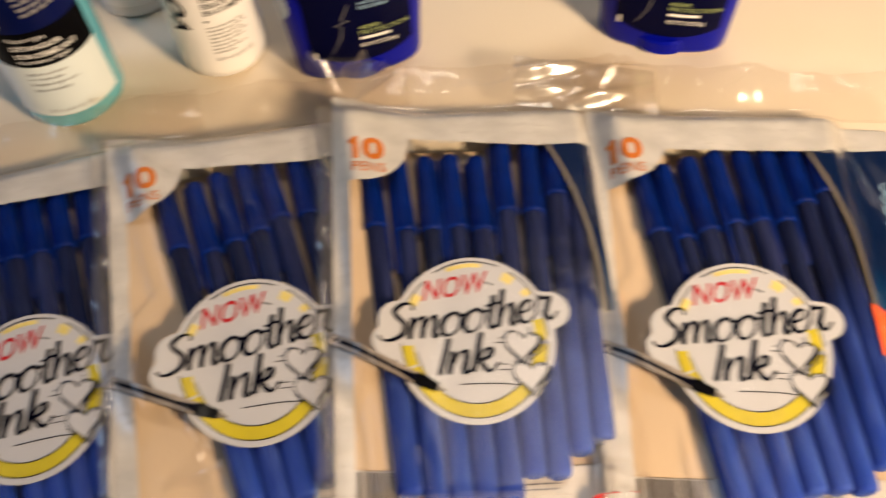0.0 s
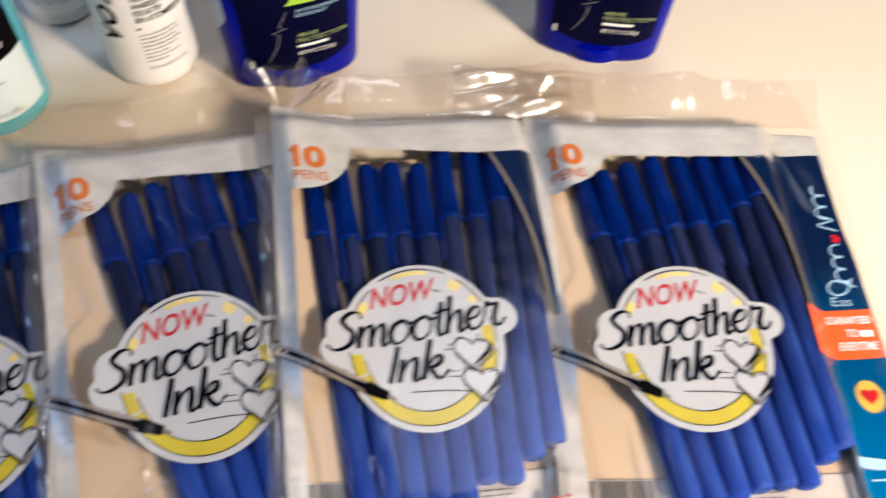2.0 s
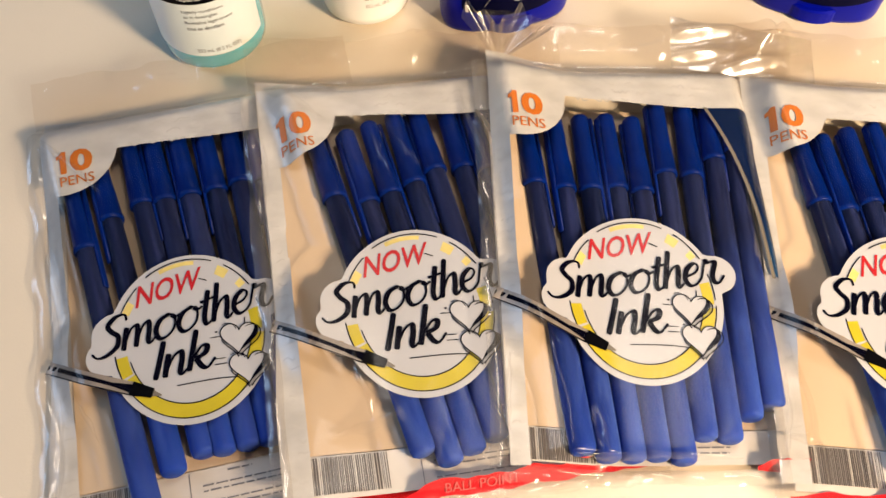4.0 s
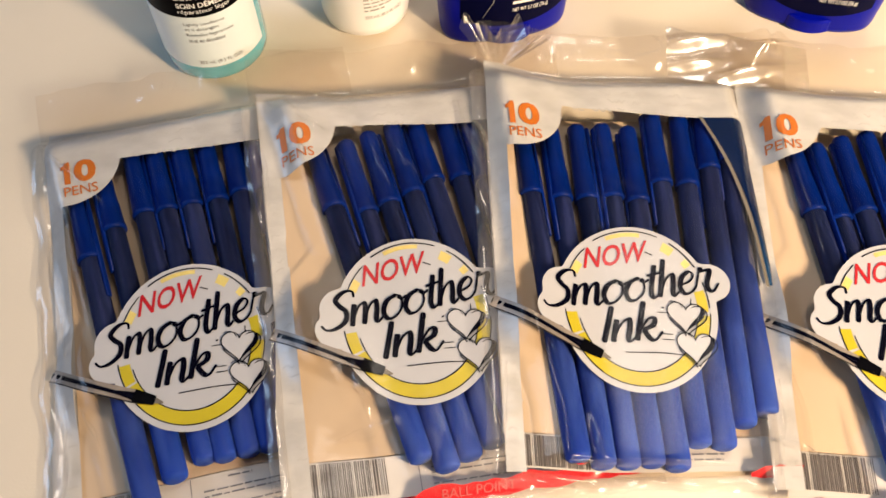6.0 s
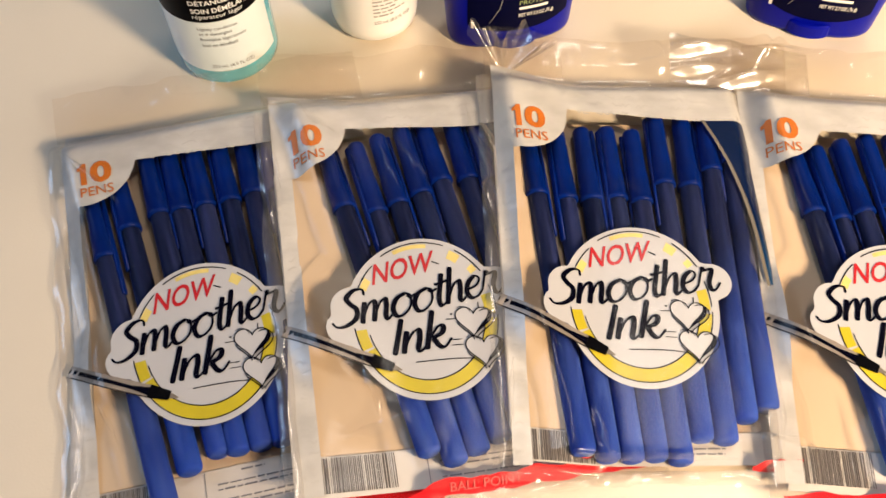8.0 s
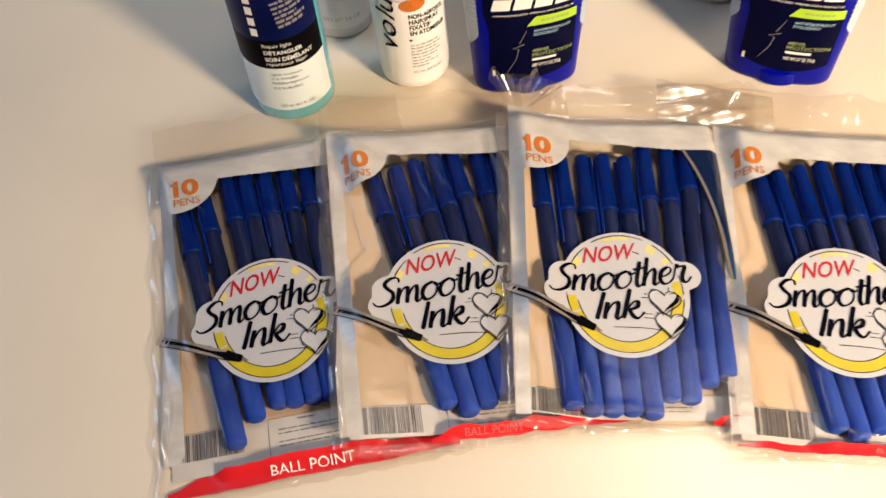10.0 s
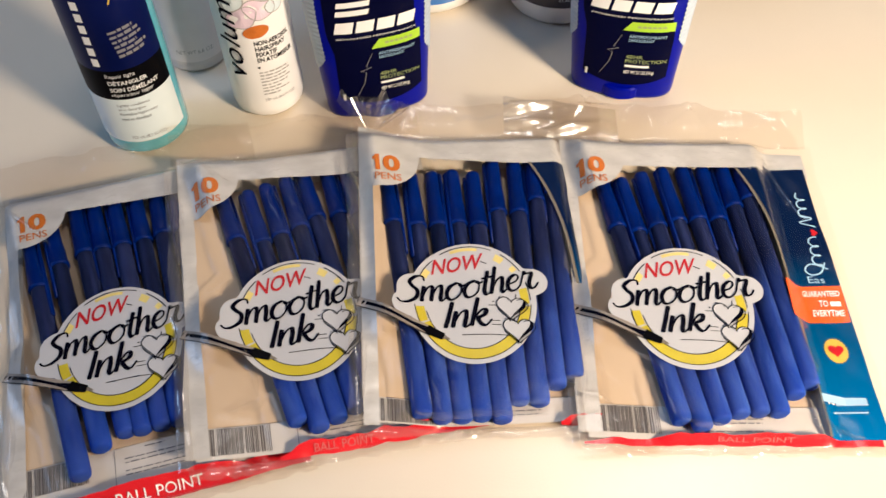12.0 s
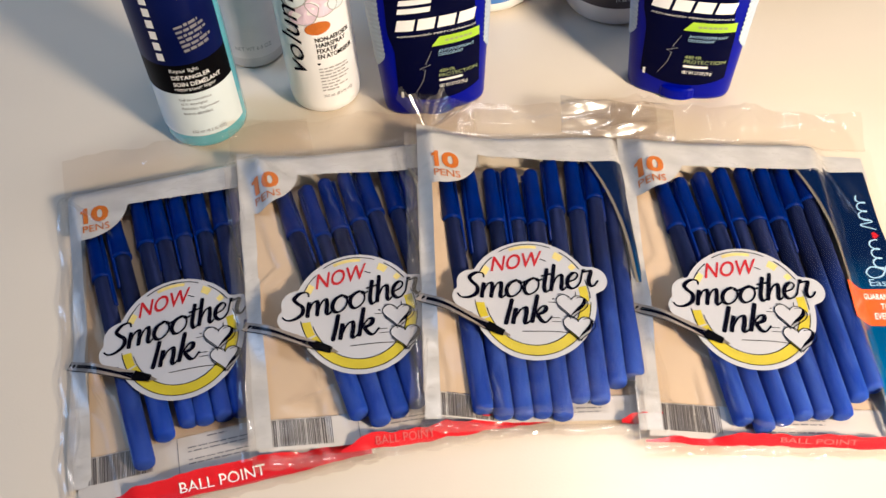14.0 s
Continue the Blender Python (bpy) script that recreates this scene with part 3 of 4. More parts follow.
    def panel_at(u, w):
        y = crown - (crown + (62.4 if flap else -11)) * w
        left = rim(min(y, 89.6)) + 2.2 + 15 * step(89.6, 91.5, y)
        return left + ((67.6 + 4.0 * w if flap else 56) - left) * u, y
    panel = sheet("side_panel", 24, 88, panel_at, on(0.34), PANEL, pack, "glossy blue printed panel")
    edge_x = 40.6 if flap else 47.0
    part("banner", *laid(grid(28, 12, lambda u, w: (edge_x + ((69.4 if flap else 56) - edge_x) * u, 19 - (21 if flap else 7) * w + 1.0 * u)), on(0.55)), BANNER, panel, "bright orange banner")
    if flap:
        words = join(turned(lettering("GUARANTEED", 18, 3.4, 0.1, 0.02), 49.5, 13.2, 1), turned(lettering("TO", 4.4, 3.6, 0.1, 0.02), 56.5, 7.6, 1),
                     bar(62, 67, 7.9, 10.6), turned(lettering("EVERYTIME", 15, 3.6, 0.1, 0.02), 52.5, 2.0, 1))
        part("lettering", *laid(fine(words, 1), on(0.95)), WHITEP, panel, "white capital letters")
        loops = [[(61.2 + 0.06 * k + 2.3 * math.sin(1.3 * k), y0 + 1.2 * k + 1.5 * math.cos(1.3 * k)) for k in range(n)] for y0, n in ((31, 17), (62, 15))]
        script = join(*[stroke(line, 0.75, None, 4) for line in loops], stroke([(66, 30), (58, 33), (54.5, 29.5), (57, 26.5), (62, 28), (65, 34)], 0.8), stroke([(66, 57), (58.5, 60), (65, 62.5), (59, 65)], 0.8))
        part("script_mark", *laid(script, on(0.58)), PALEB, panel, "pale script mark")
        part("dot_mark", *laid(fan(heart(64, 53, 2.2, 90), 64, 53), on(0.58)), REDP, panel, "red heart")
        part("lettering", *laid(turned(lettering("Eas", 8, 4.0), 54.5, 21.5), on(0.58)), PALEB, panel, "thin pale blue letters")
        cog = [(58.6 + (5.4 + 0.45 * math.cos(24 * a)) * math.cos(a), -17.0 + (6.6 + 0.45 * math.cos(24 * a)) * math.sin(a)) for a in (2 * math.pi * i / 72 for i in range(73))]
        badge = part("badge", *laid(fan(cog, 58.6, -17), on(0.58)), GOLD, panel, "gold toothed seal with a red heart")
        part("heart", *laid(fan(heart(58.6, -17, 3.6, 0), 58.6, -17), on(0.75)), REDP, badge)
        part("size_bar", *laid(join(bar(45, 56.5, -45.5, -41.5), bar(52, 66, -45.5, -41.5, 5), bar(50, 65, -49.5, -48.7, 5)), on(0.58)), PALEB, panel, "pale size bar")
        part("lettering", *laid(lettered_m, on(0.62)), WHITEP, panel)
    red = sheet("red_strip", 60, 3, lambda u, w: (red_span[0] + (red_span[1] - red_span[0]) * u, foot_y + (top_y - foot_y) * w * (0.35 + 0.65 * step(0, 0.12, u)) + 0.9 * noise.noise((u * 9, lift, 1)) + 0.5 * noise.noise((u * 23, lift, 4))), on(0.1, 1.4), REDS, pack, "red strip with white capitals")
    if words_at:
        x, w, tall, ink = words_at
        part("lettering", *laid(fine(turned(lettering("BALL POINT", w, (top_y - foot_y) * tall, 0, 0.0), x, foot_y + (top_y - foot_y) * 0.24), 1), on(1.0, 1.4)), ink, red, "white capital letters")
    one = ([(1.3, 0), (3.7, 0), (3.7, 11.0), (2.0, 11.0), (1.2, 9.7), (0, 9.1), (0, 7.3), (1.3, 7.8)], [(0, 1, 2, 3, 4, 7), (4, 5, 6, 7)])
    corner = join(turned(one, -52.6, tab_y - 11.8, 2), turned(lettering("0", 9.0, 11.2, 0.0, 0.04), -47.4, tab_y - 11.7, 2))
    count = part("count_mark", *laid(fine(corner), on(0.5)), ORANGE, top, "bold orange number")
    part("lettering", *laid(fine(turned(lettering("PENS", 13.5, 4.6, 0.0, 0.0), -51.6, tab_y - 17.9, 2), 1), on(0.5)), ORANGE, count, "orange capitals")

    # the sticker
    flat = on(0.30, 0.0)

    def rim_radius(a):
        c, s = math.cos(a), math.sin(a)
        best = 1 / math.sqrt((c / 30.0) ** 2 + (s / 34.4) ** 2)
        for bx, by, r in ((-30.6, -1.6, 7.2), (-26.4, 6.6, 9.0), (28.4, 9.6, 8.2), (19, 9.4, 10)):
            d = bx * c + by * s
            q = d * d - (bx * bx + by * by - r * r)
            if q > 0 and d > 0:
                best = max(best, d + math.sqrt(q))
        return best
    cx, cy = -8.0, 2.0
    verts, faces = [(cx, cy)], []
    for j in range(1, 9):
        verts += [(cx + rim_radius(a) * j / 8 * math.cos(a), cy + rim_radius(a) * j / 8 * math.sin(a)) for a in (2 * math.pi * i / 120 for i in range(120))]
    faces = [(0, i + 1, (i + 1) % 120 + 1) for i in range(120)]
    faces += [(1 + j * 120 + i, 1 + (j + 1) * 120 + i, 1 + (j + 1) * 120 + (i + 1) % 120, 1 + j * 120 + (i + 1) % 120) for j in range(7) for i in range(120)]
    sticker = part("sticker", *laid((verts, faces), flat), STICK, pack, "round white sticker with brush lettering")
    ring = join(arc_band(cx, cy, 22.6, 26.6, 27.0, 31.6, 204, 352), arc_band(cx, cy, 23.0, 27.5, 27.0, 31.6, 186, 202, 8),
                arc_band(cx, cy, 22.6, 27.0, 26.6, 31.4, 355, 372, 10))
    spots = (arc_band(cx, cy, 25, 30, 26.8, 31.8, 80, 110, 10), arc_band(cx, cy, 23, 27.5, 26.8, 31.6, 50, 60, 6), arc_band(cx, cy, 24, 28.5, 27, 31.8, 33, 39, 6), arc_band(cx, cy, 24, 28, 26.8, 31.4, 142, 152, 6))
    for spot in spots:
        part("yellow_patch", *laid(spot, on(0.40, 0.0)), TOPYEL, sticker, "faded yellow patch")
    part("yellow_ring", *laid(ring, on(0.40, 0.0)), YELLOW, sticker, "broken yellow ring")
    thin = join(arc_band(cx, cy, 22.2, 26.2, 22.6, 26.6, 192, 352), arc_band(cx, cy, 27.1, 31.7, 27.5, 32.1, 184, 354), arc_band(cx, cy, 27.4, 32.2, 27.9, 32.7, 66, 120, 24),
                arc_band(cx, cy, 27.4, 32.2, 27.9, 32.7, 30, 56, 14), arc_band(cx, cy, 27.0, 31.6, 27.4, 32.0, 130, 152, 12), arc_band(cx, cy, 27, 31.6, 27.4, 32, 358, 378, 12),
                stroke([(-14.5, -16.6), (-6, -16.8), (1, -17.2), (8, -18.2)], 0.4), stroke([(-2.4, 25.2), (0.6, 23.6)], 0.5),
                *[stroke([(x, y), (x + 4.4, y - 0.3)], 0.35) for x, y in ((-0.8, -0.6), (-0.4, -9.4), (-0.2, -11.6))], stroke([(12.2, 1.6), (12.6, 5.0)], 0.4))
    part("line_work", *laid(thin, on(0.52, 0.0)), NAVY, sticker, "thin dark lines")
    part("lettering", *laid(turned(lettering("NOW", 24.2, 9.0, 0.34, 0.012), -26.6, 17.6, 8.0), on(0.55, 0.0)), REDP, sticker, "red slanted capitals")
    for text, strokes in (("Smoother", brush_word((letter_S, letter_m, letter_o, letter_o, letter_t, letter_h, letter_e, letter_r), 9.85, 9.1, 0.30, -41.6, 0.2, 7.2, 1.95, 0.9)),
                          ("Ink", brush_word((letter_I, letter_n, letter_k), 10.2, 9.2, 0.28, -22.0, -12.8, 3.0, 2.1, 0.95))):
        word = join(*[laid(s, on(0.56 + 0.03 * (k % 5), 0.0)) for k, s in enumerate(strokes)])
        part("lettering", *word, NAVY, sticker, "dark navy brush lettering")
    part("registered_dot", *laid(fan(heart(1.6, 1.2, 0.5, 0), 1.6, 1.2), on(0.55, 0.0)), NAVY, sticker)
    for hx, hy, s, deg in ((9.6, -2.2, 6.9, -8), (11.6, -14.6, 6.9, -5)):
        edge = heart(hx, hy, s, deg)
        fill = part("heart", *laid(fan(edge, hx, hy), on(0.62 if hy > -10 else 0.68, 0.0)), STICK, sticker, "white heart outlined in navy")
        shade = [(x, y) for x, y in edge[6:15]]
        inner = [(hx + (x - hx) * (0.99 - 0.34 * math.sin(math.pi * k / 8)), hy + (y - hy) * (0.99 - 0.24 * math.sin(math.pi * k / 8))) for k, (x, y) in enumerate(shade)]
        crescent = (shade + inner, [(i, i + 1, len(shade) + i + 1, len(shade) + i) for i in range(len(shade) - 1)])
        outline = join(stroke(edge, 0.45, None, 1), stroke([(x + 1.0, y - 0.9) for x, y in edge[3:19]], 0.45, None, 1), stroke([(x - 0.1, y - 1.1) for x, y in edge[14:24]], 0.4, None, 1), stroke([(x - 1.0, y + 0.5) for x, y in edge[26:32]], 0.3, None, 1))
        part("outline", *laid(join(outline, crescent), on(0.74 if hy > -10 else 0.8, 0.0)), NAVY, fill)

    # the printed pen that points at the sticker
    axis = ((-62.0, 1.4), (-21.0, -18.6))
    along = math.degrees(math.atan2(axis[1][1] - axis[0][1], axis[1][0] - axis[0][0]))
    long = math.hypot(axis[1][0] - axis[0][0], axis[1][1] - axis[0][1])
    barrel = turned(grid(14, 1, lambda u, w: ((long - 10) * u, -2.6 + 5.2 * w)), *axis[0], along)
    core = turned(join(grid(12, 1, lambda u, w: ((long - 17) * u, 0.15 + 1.15 * u * (1 - u) - 0.95 + (1.9 - 0.5 * u) * w)), bar(0, long - 10, -2.6, -2.15, 12),
                       grid(6, 1, lambda u, w: (long - 17 + 8 * u, -0.8 - 1.0 * u + (1.6 + 2.0 * u) * w))), *axis[0], along)
    tip = turned(grid(6, 1, lambda u, w: (long - 10.5 + 8.4 * u, (-2.75 + 0.9 * u) + (5.5 - 1.8 * u) * w)), *axis[0], along)
    point = turned(grid(3, 1, lambda u, w: (long - 2.1 + 3.2 * u, (-1.2 + 0.9 * u) + (2.4 - 1.8 * u) * w)), *axis[0], along)
    drawn = part("printed_pen", *laid(barrel, taut(0.55)), BARRELP, pack, "picture of a black and silver pen")
    part("core", *laid(core, taut(0.66)), NAVY, drawn)
    part("tip", *laid(tip, taut(0.95)), BLACKP, drawn, "black tip")
    part("point", *laid(point, taut(0.9)), GREYP, drawn)
    return pack


lettered_m = turned(lettering("M", 3.2, 3.2, 0, 0.02), 48.2, -45.2)


def pack_pose(x, y, z, turn, tilt):
    return pose(x * U, y * U, z * U, 0, 0, turn) @ pose(0, 0, 0, 0, tilt, 0) @ pose(0, 0, -10.1 * U)


PENS_A = [(-44.5, 50, -28.5), (-34.2, 61.5, -19.0), (-21.5, 66, -8), (-12.5, 65.5, -1), (-2.5, 65.5, 7.5), (8, 65.5, 15.5), (18, 67, 24), (28, 66, 32)]
PENS_B = [(-33, 57, -13.5), (-20.2, 53, -5), (-10.8, 56, 3.5), (-0.8, 59.5, 12), (8.4, 64.5, 20.5), (19.8, 64, 29), (29.5, 62, 37.5)]
PENS_C = [(-43.5, 53.5, -34), (-31.5, 51.5, -25.4), (-21, 51.5, -16.8), (-10.8, 52, -8.2), (-0.6, 50.5, 0.4), (9.8, 59, 9), (20.4, 58, 17.6), (30.6, 66, 26.2), (39, 70, 34.8)]
PENS_D = [(-35, 52, -17.5), (-25, 49, -8.9), (-14.6, 53, -0.3), (-4.2, 56, 8.3), (6, 57, 16.9), (16, 57, 25.5), (25.6, 66, 34.1), (34, 71, 41.5)]
pen_pack(pack_pose(-166.6, -8.5, 9.8, 11.5, 0.0), PENS_A, 0.4, 29, ((20, 128, 16, 5), (-10, 126, 14, 3)), -76, -67.4, "clear bag of blue pens lowest of the fanned packs",
         (4.0, 0.0), 97, (-61, 68), (-15.5, 37, 0.5, WHITEP),
         ((-60, 70, -56, 10, 2.2, 1.6), (-57, -10, -60, -50, 2.0, 1.5), (-50, -14, -44, -30, 1.5, 1.2), (-62, 108, -36, 72, 2.5, 1.0), (36, 60, 44, 10, 2.5, 2.2), (40, -10, 47, -40, 2.5, 2.2)))
pen_pack(pack_pose(-82.2, -3.2, 13.6, 8.0, 3.0), PENS_B, 5.0, 40, ((-40, 122, 22, 7), (10, 128, 22, 6)), -65.4, -61, "clear bag of blue pens with wide bare cream card",
         (4.5, -1.0), 97, (-24, 68), (-9, 26, 0.55, PALELET),
         ((-63, 118, -33, 92, 2.6, 2.6), (-62, 116, -58, 70, 2.0, 1.4), (-34, -12, -30, -36, 3.0, 1.4), (-44, -40, -20, -36, 3.0, 1.2), (24, 100, 30, 40, 2.0, 1.2), (38, -14, 44, -34, 2.4, 2.8), (-16, 84, -10, 62, 1.6, 1.2), (-6, 80, 2, 66, 1.6, 1.0)))
pen_pack(pack_pose(-0.7, -2.2, 13.6, 0.0, 3.0), PENS_C, 8.5, 42, ((-48, 130, 14, 5), (20, 128, 26, 5)), -61, -58, "clear bag of blue pens with a crumpled upright corner",
         (5.0, -0.5), 93.5, (26, 68), None,
         ((-62, 100, -60, 40, 2.2, 1.6), (-58, -20, -61, -55, 2.0, 1.6), (-38, -57, 20, -58, 1.8, 1.8), (30, -50, 58, -56, 2.0, 2.4), (-30, -40, -26, -58, 2.0, 1.4)), False, True)
pen_pack(pack_pose(98.9, -13.2, 12.0, -4.0, 1.8), PENS_D, 3.0, 39, ((-45, 132, 30, 10), (10, 130, 22, 7)), -65.5, -62.2, "clear bag of blue pens with blue side panel showing",
         (1.0, 0.0), 96.3, (-61, 68), (-4, 33, 0.42, PALELET),
         ((-62, 100, -60, 40, 2.2, 1.6), (-58, -20, -61, -55, 2.0, 1.6), (-20, -58, 4, -62, 1.6, 2.2), (40, -56, 60, -62, 1.6, 1.8), (46, 100, 60, 60, 2.0, 1.2)), True)


# ---- bottles behind the packs ----
def wrap(flat, radius, centre_deg, dr=0.25):
    """Flat shapes (width along x, height along y) wrapped on an upright round body; x = 0 faces centre_deg."""
    def fn(x, y):
        a = radians(centre_deg) + x / radius
        return (radius + dr) * math.cos(a), (radius + dr) * math.sin(a), y
    return laid(flat, fn)


def detangler():
    bottle = holder("detangler_bottle", pose(-0.1805, 0.1470, 0.0003), "aqua spray bottle with navy, black and white label", "bottle")
    r, face = 23.0, -92
    part("body", *lathe([(15, 0.0), (20.5, 0.6), (22.8, 3), (r, 6), (r, 150), (21, 160), (14, 168), (11, 172), (11, 178)]), AQUA, bottle, "clear aqua plastic", True)
    def band(lo, hi, wide, dr):
        return wrap(grid(36, 2, lambda u, v: (-wide / 2 + wide * u, lo + (hi - lo) * v)), r, face, dr)
    white = part("label", *band(11, 42, 62, 0.2), LABELW, bottle, "white lower label", True)
    black = part("label", *band(42, 61.5, 62, 0.2), BLACKP, bottle, "black label band", True)
    navy = part("label", *band(61.5, 148, 62, 0.2), NAVYL, bottle, "navy label with a pale sweep", True)
    rng = random.Random(2)
    def say(text, x, y, w, h, mat, owner, bold=0.0):
        part("lettering", *wrap(turned(lettering(text, w, h, 0, bold), x, y), r, face, 0.45), mat, owner)
    say("Repair light", -4, 56.2, 15, 2.9, WHITEP, black)
    say("DÉTANGLER", -4, 52.0, 20.5, 3.2, WHITEP, black, 0.02)
    say("SOIN DÉMÊLANT", -4, 47.4, 26, 3.4, WHITEP, black, 0.02)
    say("réparateur léger", -4, 43.6, 22, 3.0, WHITEP, black)
    say("Lightly conditions", -3.5, 36.8, 17, 2.1, SHADEG, white)
    say("as it detangles", -3.5, 33.8, 14, 2.1, SHADEG, white)
    say("Revitalise légèrement", -3.5, 30.4, 20, 2.2, SHADEG, white)
    say("tout en démêlant", -3.5, 27.2, 15.5, 2.1, SHADEG, white)
    say("252 mL (8.5 FL OZ)", -2, 13.0, 19, 2.6, SHADEG, white)
    for k in range(8):
        part("brand_mark", *wrap(bar(-8.2, -4.4, 64.5 + 7.0 * k, 69.4 + 7.0 * k, 2), r, face, 0.4), WHITEP, navy, "white upright block")
    part("small_print", *wrap(turned(lines_of_print((13, 16, 17, 14, 17, 15), 0, 0, 3.0, 1.7, rng), 5.0, 84, 7), r, face, 0.4), SHADEG, navy)
    part("sweep", *wrap(stroke([(10, 101), (12, 106), (13, 112)], 2.6, 0.8), r, face, 0.5), GOLD, navy, "gold drop")
    part("neck_cap", *lathe([(12, 178), (12.6, 179), (12.6, 192), (11.5, 193.5)]), LABELW, bottle, "white cap")


def hairspray():
    bottle = holder("hairspray_bottle", pose(-0.1128, 0.1660, 0.0003), "white hairspray bottle with lilac flower print", "bottle")
    r, face = 20.4, -90
    part("body", *lathe([(13, 0.0), (17.5, 0.7), (19.6, 3), (r, 8), (r, 140), (18, 150), (12, 157), (10, 160), (10, 166)]), SPRAYW, bottle, "smooth white plastic", True)
    rng = random.Random(4)
    def say(text, x, y, w, h, mat=BLACKP, bold=0.0, deg=0.0, slant=0.0):
        part("lettering", *wrap(turned(lettering(text, w, h, slant, bold), x, y, deg), r, face, 0.3 if deg == 0 else 0.9), mat, bottle)
    say("NON-AEROSOL", 1.5, 53.4, 21, 3.0, BLACKP, 0.02)
    say("HAIRSPRAY", 1.5, 49.6, 17.5, 3.0, BLACKP, 0.02)
    say("FIXATIF", 1.5, 45.8, 11.5, 3.0, BLACKP, 0.02)
    say("EN ATOMISEUR", 1.5, 42.0, 21.5, 3.0, BLACKP, 0.02)
    say("volum", -5.6, 30, 52, 11.5, NAVY, 0.0, 90, 0.35)
    say("252 mL (8.5 FL OZ)", 1.0, 14.0, 18, 2.4, SHADEG)
    part("dot_mark", *wrap(fan(heart(1.5, 38.6, 0.9, 0), 1.5, 38.6), r, face, 0.3), BLACKP, bottle)
    part("small_print", *wrap(lines_of_print((19, 20, 15, 19, 17, 12, 17, 10), 1, 34.5, 2.2, 0.9, rng), r, face, 0.3), DULLBLK, bottle, "lines of small dark print")
    for x, y, rx, ry, deg in ((-2, 72, 9, 6, 30), (8, 76, 9, 6, -20), (-5, 83, 8, 5, 60), (13, 86, 8, 6, 10), (4, 92, 9, 6, -40), (17, 76, 6, 5, 40)):
        petal = [(rx * math.cos(a), ry * math.sin(a) * (1 + 0.15 * math.sin(3 * a))) for a in (2 * math.pi * i / 24 for i in range(25))]
        petal = turned((petal, []), x, y, deg)[0]
        p = part("petal", *wrap(fan(petal, x, y), r, face, 0.2 + 0.01 * (x % 5)), LILAC if rx > 8 else LABELW, bottle, "pale lilac petal")
        part("petal_edge", *wrap(stroke(petal, 0.45, None, 1), r, face, 0.36), DULLBLK, p)
    bud = [(7 * math.cos(a), 4 * math.sin(a)) for a in (2 * math.pi * i / 24 for i in range(25))]
    part("flower_heart", *wrap(fan(turned((bud, []), 4.0, 62.5, 8)[0], 4.0, 62.5), r, face, 0.4), ORANGE, bottle, "orange heart of the flower")
    part("neck_cap", *lathe([(11, 166), (11.6, 167), (11.6, 180), (10.5, 181.5)]), SPRAYW, bottle)


def spray_can():
    can = holder("spray_can", pose(-0.158, 0.2085, 0.0003), "slim silver-grey spray can", "can")
    r = 18.5
    part("body", *lathe([(15, 0.0), (17.4, 0.4), (18.3, 1.4), (18.3, 3), (17.6, 4), (r, 6), (r, 140), (16, 150), (12, 156)]), CANG, can, "brushed silver metal", True)
    part("label", *wrap(grid(40, 2, lambda u, v: (-50 + 100 * u, 8 + 128 * v)), r, -90, 0.2), CANL, can, "pale grey label", True)
    part("lettering", *wrap(turned(lettering("NET WT 6.6 OZ", 22, 2.8), -8, 14), r, -90, 0.4), DULLBLK, can)
    part("small_print", *wrap(lines_of_print((24, 20, 24), -9, 68, 3.4, 1.0, random.Random(8)), r, -90, 0.4), DULLBLK, can)


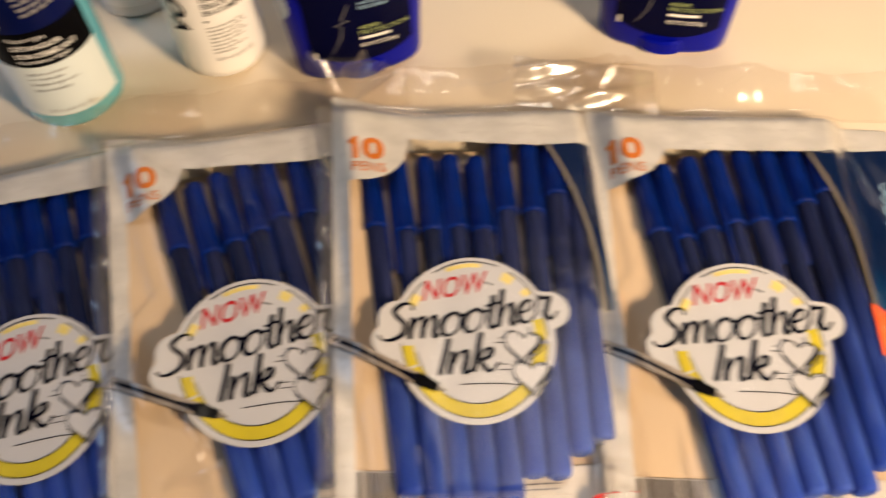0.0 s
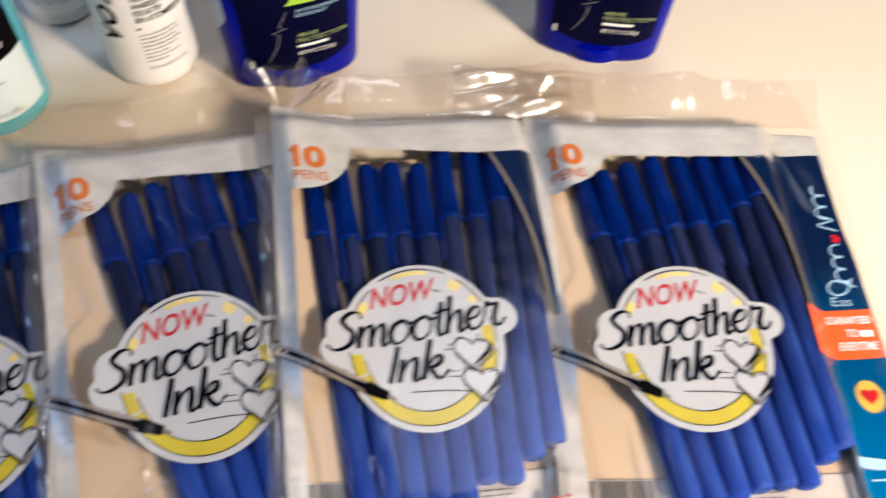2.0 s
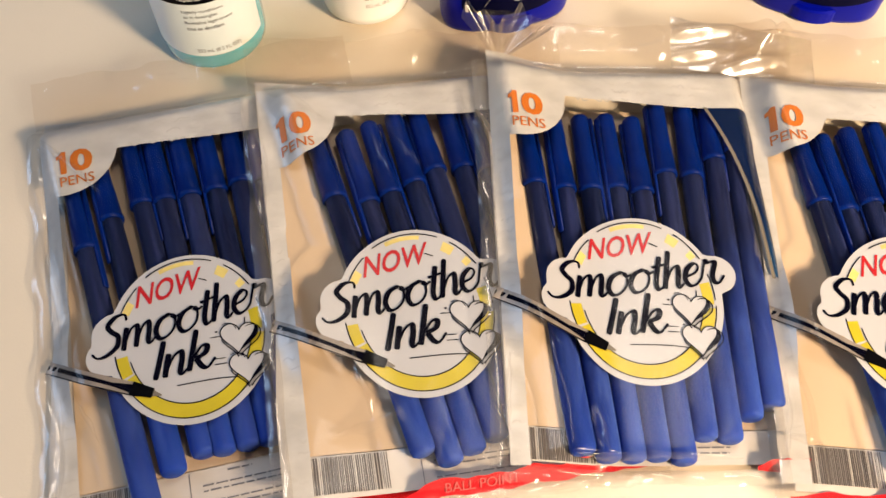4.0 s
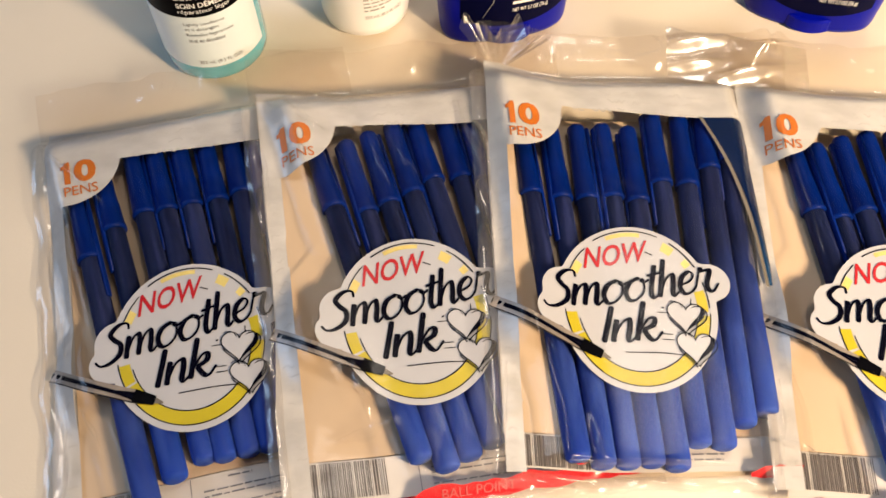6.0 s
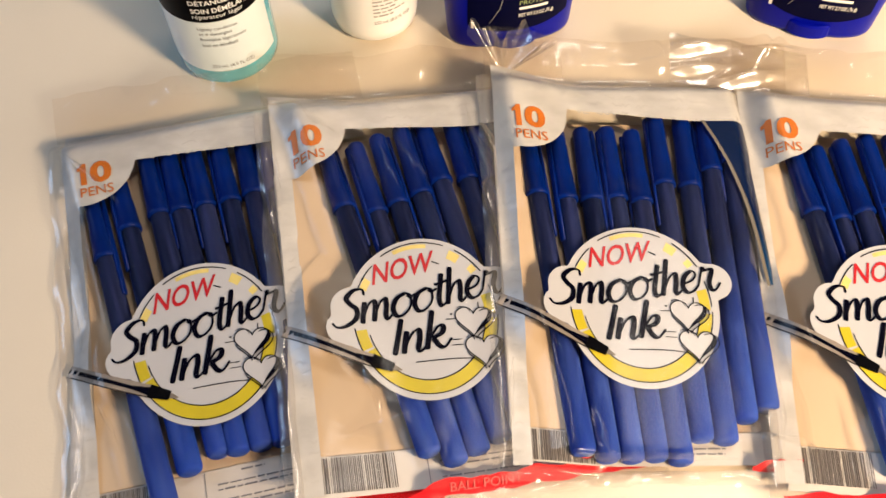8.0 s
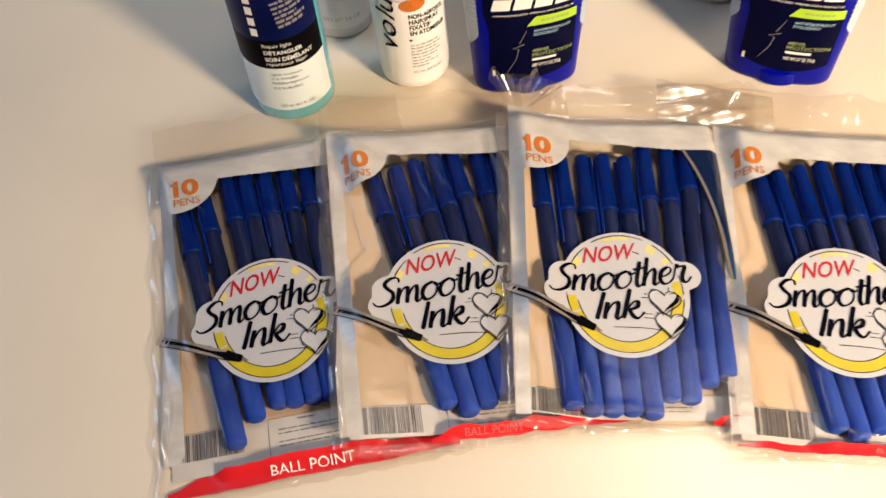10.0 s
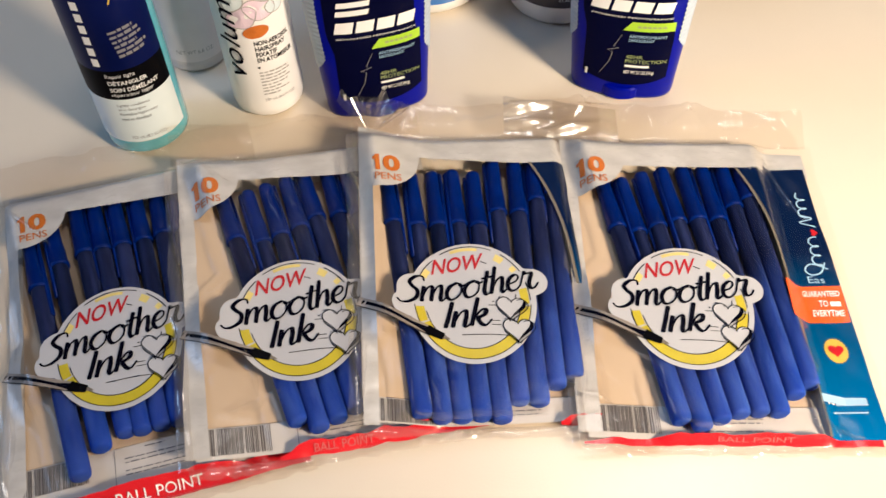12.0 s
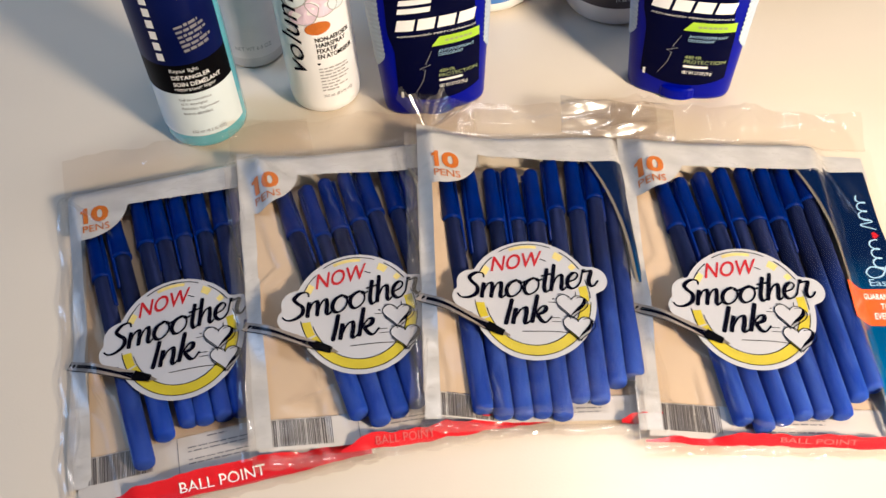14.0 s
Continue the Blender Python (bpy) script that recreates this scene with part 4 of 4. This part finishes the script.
def deodorant(m, label):
    """An oval stick with a dark label, ribbed sides and a turning dial at its foot."""
    stick = holder("deodorant_stick", m, label, "deodorant", "deodorant sticks")
    rows = [(27.6, 12.2, 0.0), (28.6, 13.4, 0.6), (29.0, 14.2, 3), (29.8, 14.8, 18), (31.2, 15.4, 40), (33.0, 15.8, 70), (33.0, 15.6, 100), (31.0, 14.2, 106), (31.0, 14.2, 128), (26, 12, 134), (18, 7, 137)]

    def half(z):
        for (a, b, z0), (c, d, z1) in zip(rows, rows[1:]):
            if z <= z1:
                t = (z - z0) / (z1 - z0)
                return a + (c - a) * t, b + (d - b) * t
        return rows[-1][:2]

    def skin(a, z, dr=0.0):
        hx, hy = half(z)
        c, s = math.cos(a), math.sin(a)
        e = 2 / 2.5
        return (hx + dr) * math.copysign(abs(c) ** e, c), (hy + dr) * math.copysign(abs(s) ** e, s), z
    n = 56
    verts = [skin(2 * math.pi * i / n, z) for _, _, z in rows for i in range(n)]
    faces = [(j * n + i, j * n + (i + 1) % n, (j + 1) * n + (i + 1) % n, (j + 1) * n + i) for j in range(len(rows) - 1) for i in range(n)]
    faces += [tuple(reversed(range(n))), tuple((len(rows) - 1) * n + i for i in range(n))]
    part("body", verts, faces, STBLUE, stick, "glossy deep blue plastic", True)

    def front(flat, dr):
        """Flat x across the front, y up."""
        def fn(x, z):
            hx, hy = half(z)
            q = min(0.999, abs(x) / (hx + dr))
            return x, -(hy + dr) * (1 - q ** 2.5) ** (1 / 2.5), z
        return laid(flat, fn)
    def side(z):
        return -22 if z < 42 else -22 - 3 * step(42, 60, z)
    lab = part("label", *front(grid(20, 16, lambda u, v: (lambda z: (side(z) + (48 - 2 * (1 - v)) * u, z + 5.5 * (2 * u - 1) ** 2 * (1 - v)))(11 + 89 * v)), 0.2), STLABEL, stick, "near-black printed label", True)
    part("stripe", *front(grid(10, 2, lambda u, v: (-2.5 + 27 * u + 4.5 * v * (1 - u), 49.8 + 6.0 * v)), 0.4), LIME, lab, "lime green slanted stripe")
    part("stripe_print", *front(join(*[bar(5 + 2.6 * k, 7.0 + 2.6 * k, 52.0, 53.6) for k in range(6)]), 0.55), LIMET, lab)
    def say(text, x, y, w, h, mat, bold=0.0):
        part("lettering", *front(turned(lettering(text, w, h, 0, bold), x, y), 0.45), mat, lab)
    say("ADVANCED PERFORMANCE", -20.5, 58.0, 43, 1.1, WHITEP)
    say("ANTIPERSPIRANT", 1.2, 45.2, 20, 1.9, PALEB)
    say("DEODORANT", 1.2, 42.6, 13.5, 1.9, PALEB)
    say("48HR", 0.8, 30.6, 9.2, 2.5, LIMET)
    say("PROTECTION", 0.8, 27.4, 22, 2.5, LIMET)
    part("print_bar", *front(bar(0.8, 14, 24.4, 26.0, 4), 0.45), WHITEP, lab, "white printed bar")
    say("NET WT 2.7 OZ (76 g)", 0.8, 19.0, 16, 3.0, WHITEP, 0.01)
    for k in range(4):
        x = -21.0 + 11.0 * k
        part("brand_mark", *front(([(a + 0.22 * (b - 62), b) for a, b in grid(4, 2, lambda u, v: (x + 9.3 * u, 62.0 + 7.2 * v))[0]], grid(4, 2, lambda u, v: (u, v))[1]), 0.45), WHITEP, lab, "bold white slanted block")
    for j in range(2):
        x, y = -19.4 + 0.9 * j, 73.2 + 5.2 * j
        part("brand_mark", *front(grid(6, 1, lambda u, v: (x + 17 * u + 0.8 * v, y + 3.2 * v)), 0.45), WHITEP, lab, "small white slanted bar")
    part("hairline", *front(stroke([(-12.5, 18), (-8, 27), (-6.6, 34), (-9.6, 35.2), (-3.6, 37.4), (-6.4, 38.2), (-2.6, 46.8)], 0.4, None, 1), 0.45), SHADEG, lab, "thin zigzag line")
    part("print_bar", *front(bar(-20.6, -19.2, 14.6, 19), 0.45), WHITEP, lab)
    # ribbed grips at both sides
    for sgn in (-1, 1):
        a0 = math.pi if sgn < 0 else 0
        part("grip", *grid(6, 132, lambda u, v: skin(a0 + 0.62 * step(30, 48, 37 + 66 * v) * (2 * u - 1), 34 + 66 * v, 0.15 + 0.6 * abs(math.sin(22 * math.pi * v)))), GRIP, stick, "pale grey ribbed grip", True)
    # dial: a ribbed wheel seen through the foot
    dial = lathe([(9.6, 1.2), (10.6, 2.0), (10.6, 8.2), (9.6, 9.2)], 40)
    v, f = dial
    v = [(x * (1 + 0.012 * (-1) ** (i % 40)), y * 0.55 - 11.4, z) for i, (x, y, z) in enumerate(v)]
    part("dial", v, f, STBLUE, stick, "blue turning dial")
    return stick


def round_tub():
    tub = holder("round_tub", pose(0.0655, 0.2405, 0.0003), "white round tub with a dark printed label", "tub")
    r = 32
    part("body", *lathe([(26, 0.0), (30, 0.8), (31.6, 3), (r, 10), (r, 92), (29, 98), (22, 100)]), TUBW, tub, "white plastic", True)
    lab = part("label", *wrap(grid(50, 2, lambda u, v: (-75 + 150 * u, 14 + 72 * v)), r, -95, 0.2), TUBL, tub, "dark purple and black label", True)
    part("lettering", *wrap(turned(lettering("(1.56 PT) 739 mL", 22, 3.0), -2, 18.5), r, -95, 0.45), WHITEP, lab)
    part("small_print", *wrap(lines_of_print((30, 34, 28), -34, 30, 4.5, 1.6, random.Random(3)), r, -95, 0.45), GREYP, lab)


def blue_bottle():
    b = holder("lotion_bottle", pose(-0.0150, 0.2635, 0.0003), "white bottle with a blue label standing behind", "bottle")
    r = 37
    part("body", *lathe([(30, 0.0), (34.5, 1), (36.4, 4), (r, 9), (r, 130), (32, 142), (16, 150), (14, 160)]), TUBW, b, "white plastic", True)
    lab = part("label", *wrap(grid(40, 2, lambda u, v: (-46 + 92 * u, 9 + 108 * v + 3 * (2 * u - 1) ** 2)), r, -85, 0.2), BLUEL, b, "blue label", True)
    part("small_print", *wrap(lines_of_print((16, 20), 2, 16, 3.0, 1.2, random.Random(6)), r, -70, 0.45), PALEB, lab)


detangler()
hairspray()
spray_can()
deodorant(pose(-0.0502, 0.1572, 0.0003, 0, 0, 10), "blue deodorant stick behind the crumpled bag corner")
deodorant(pose(0.0905, 0.1572, 0.0003, 0, 0, -16), "blue deodorant stick standing apart on the table")
round_tub()
blue_bottle()
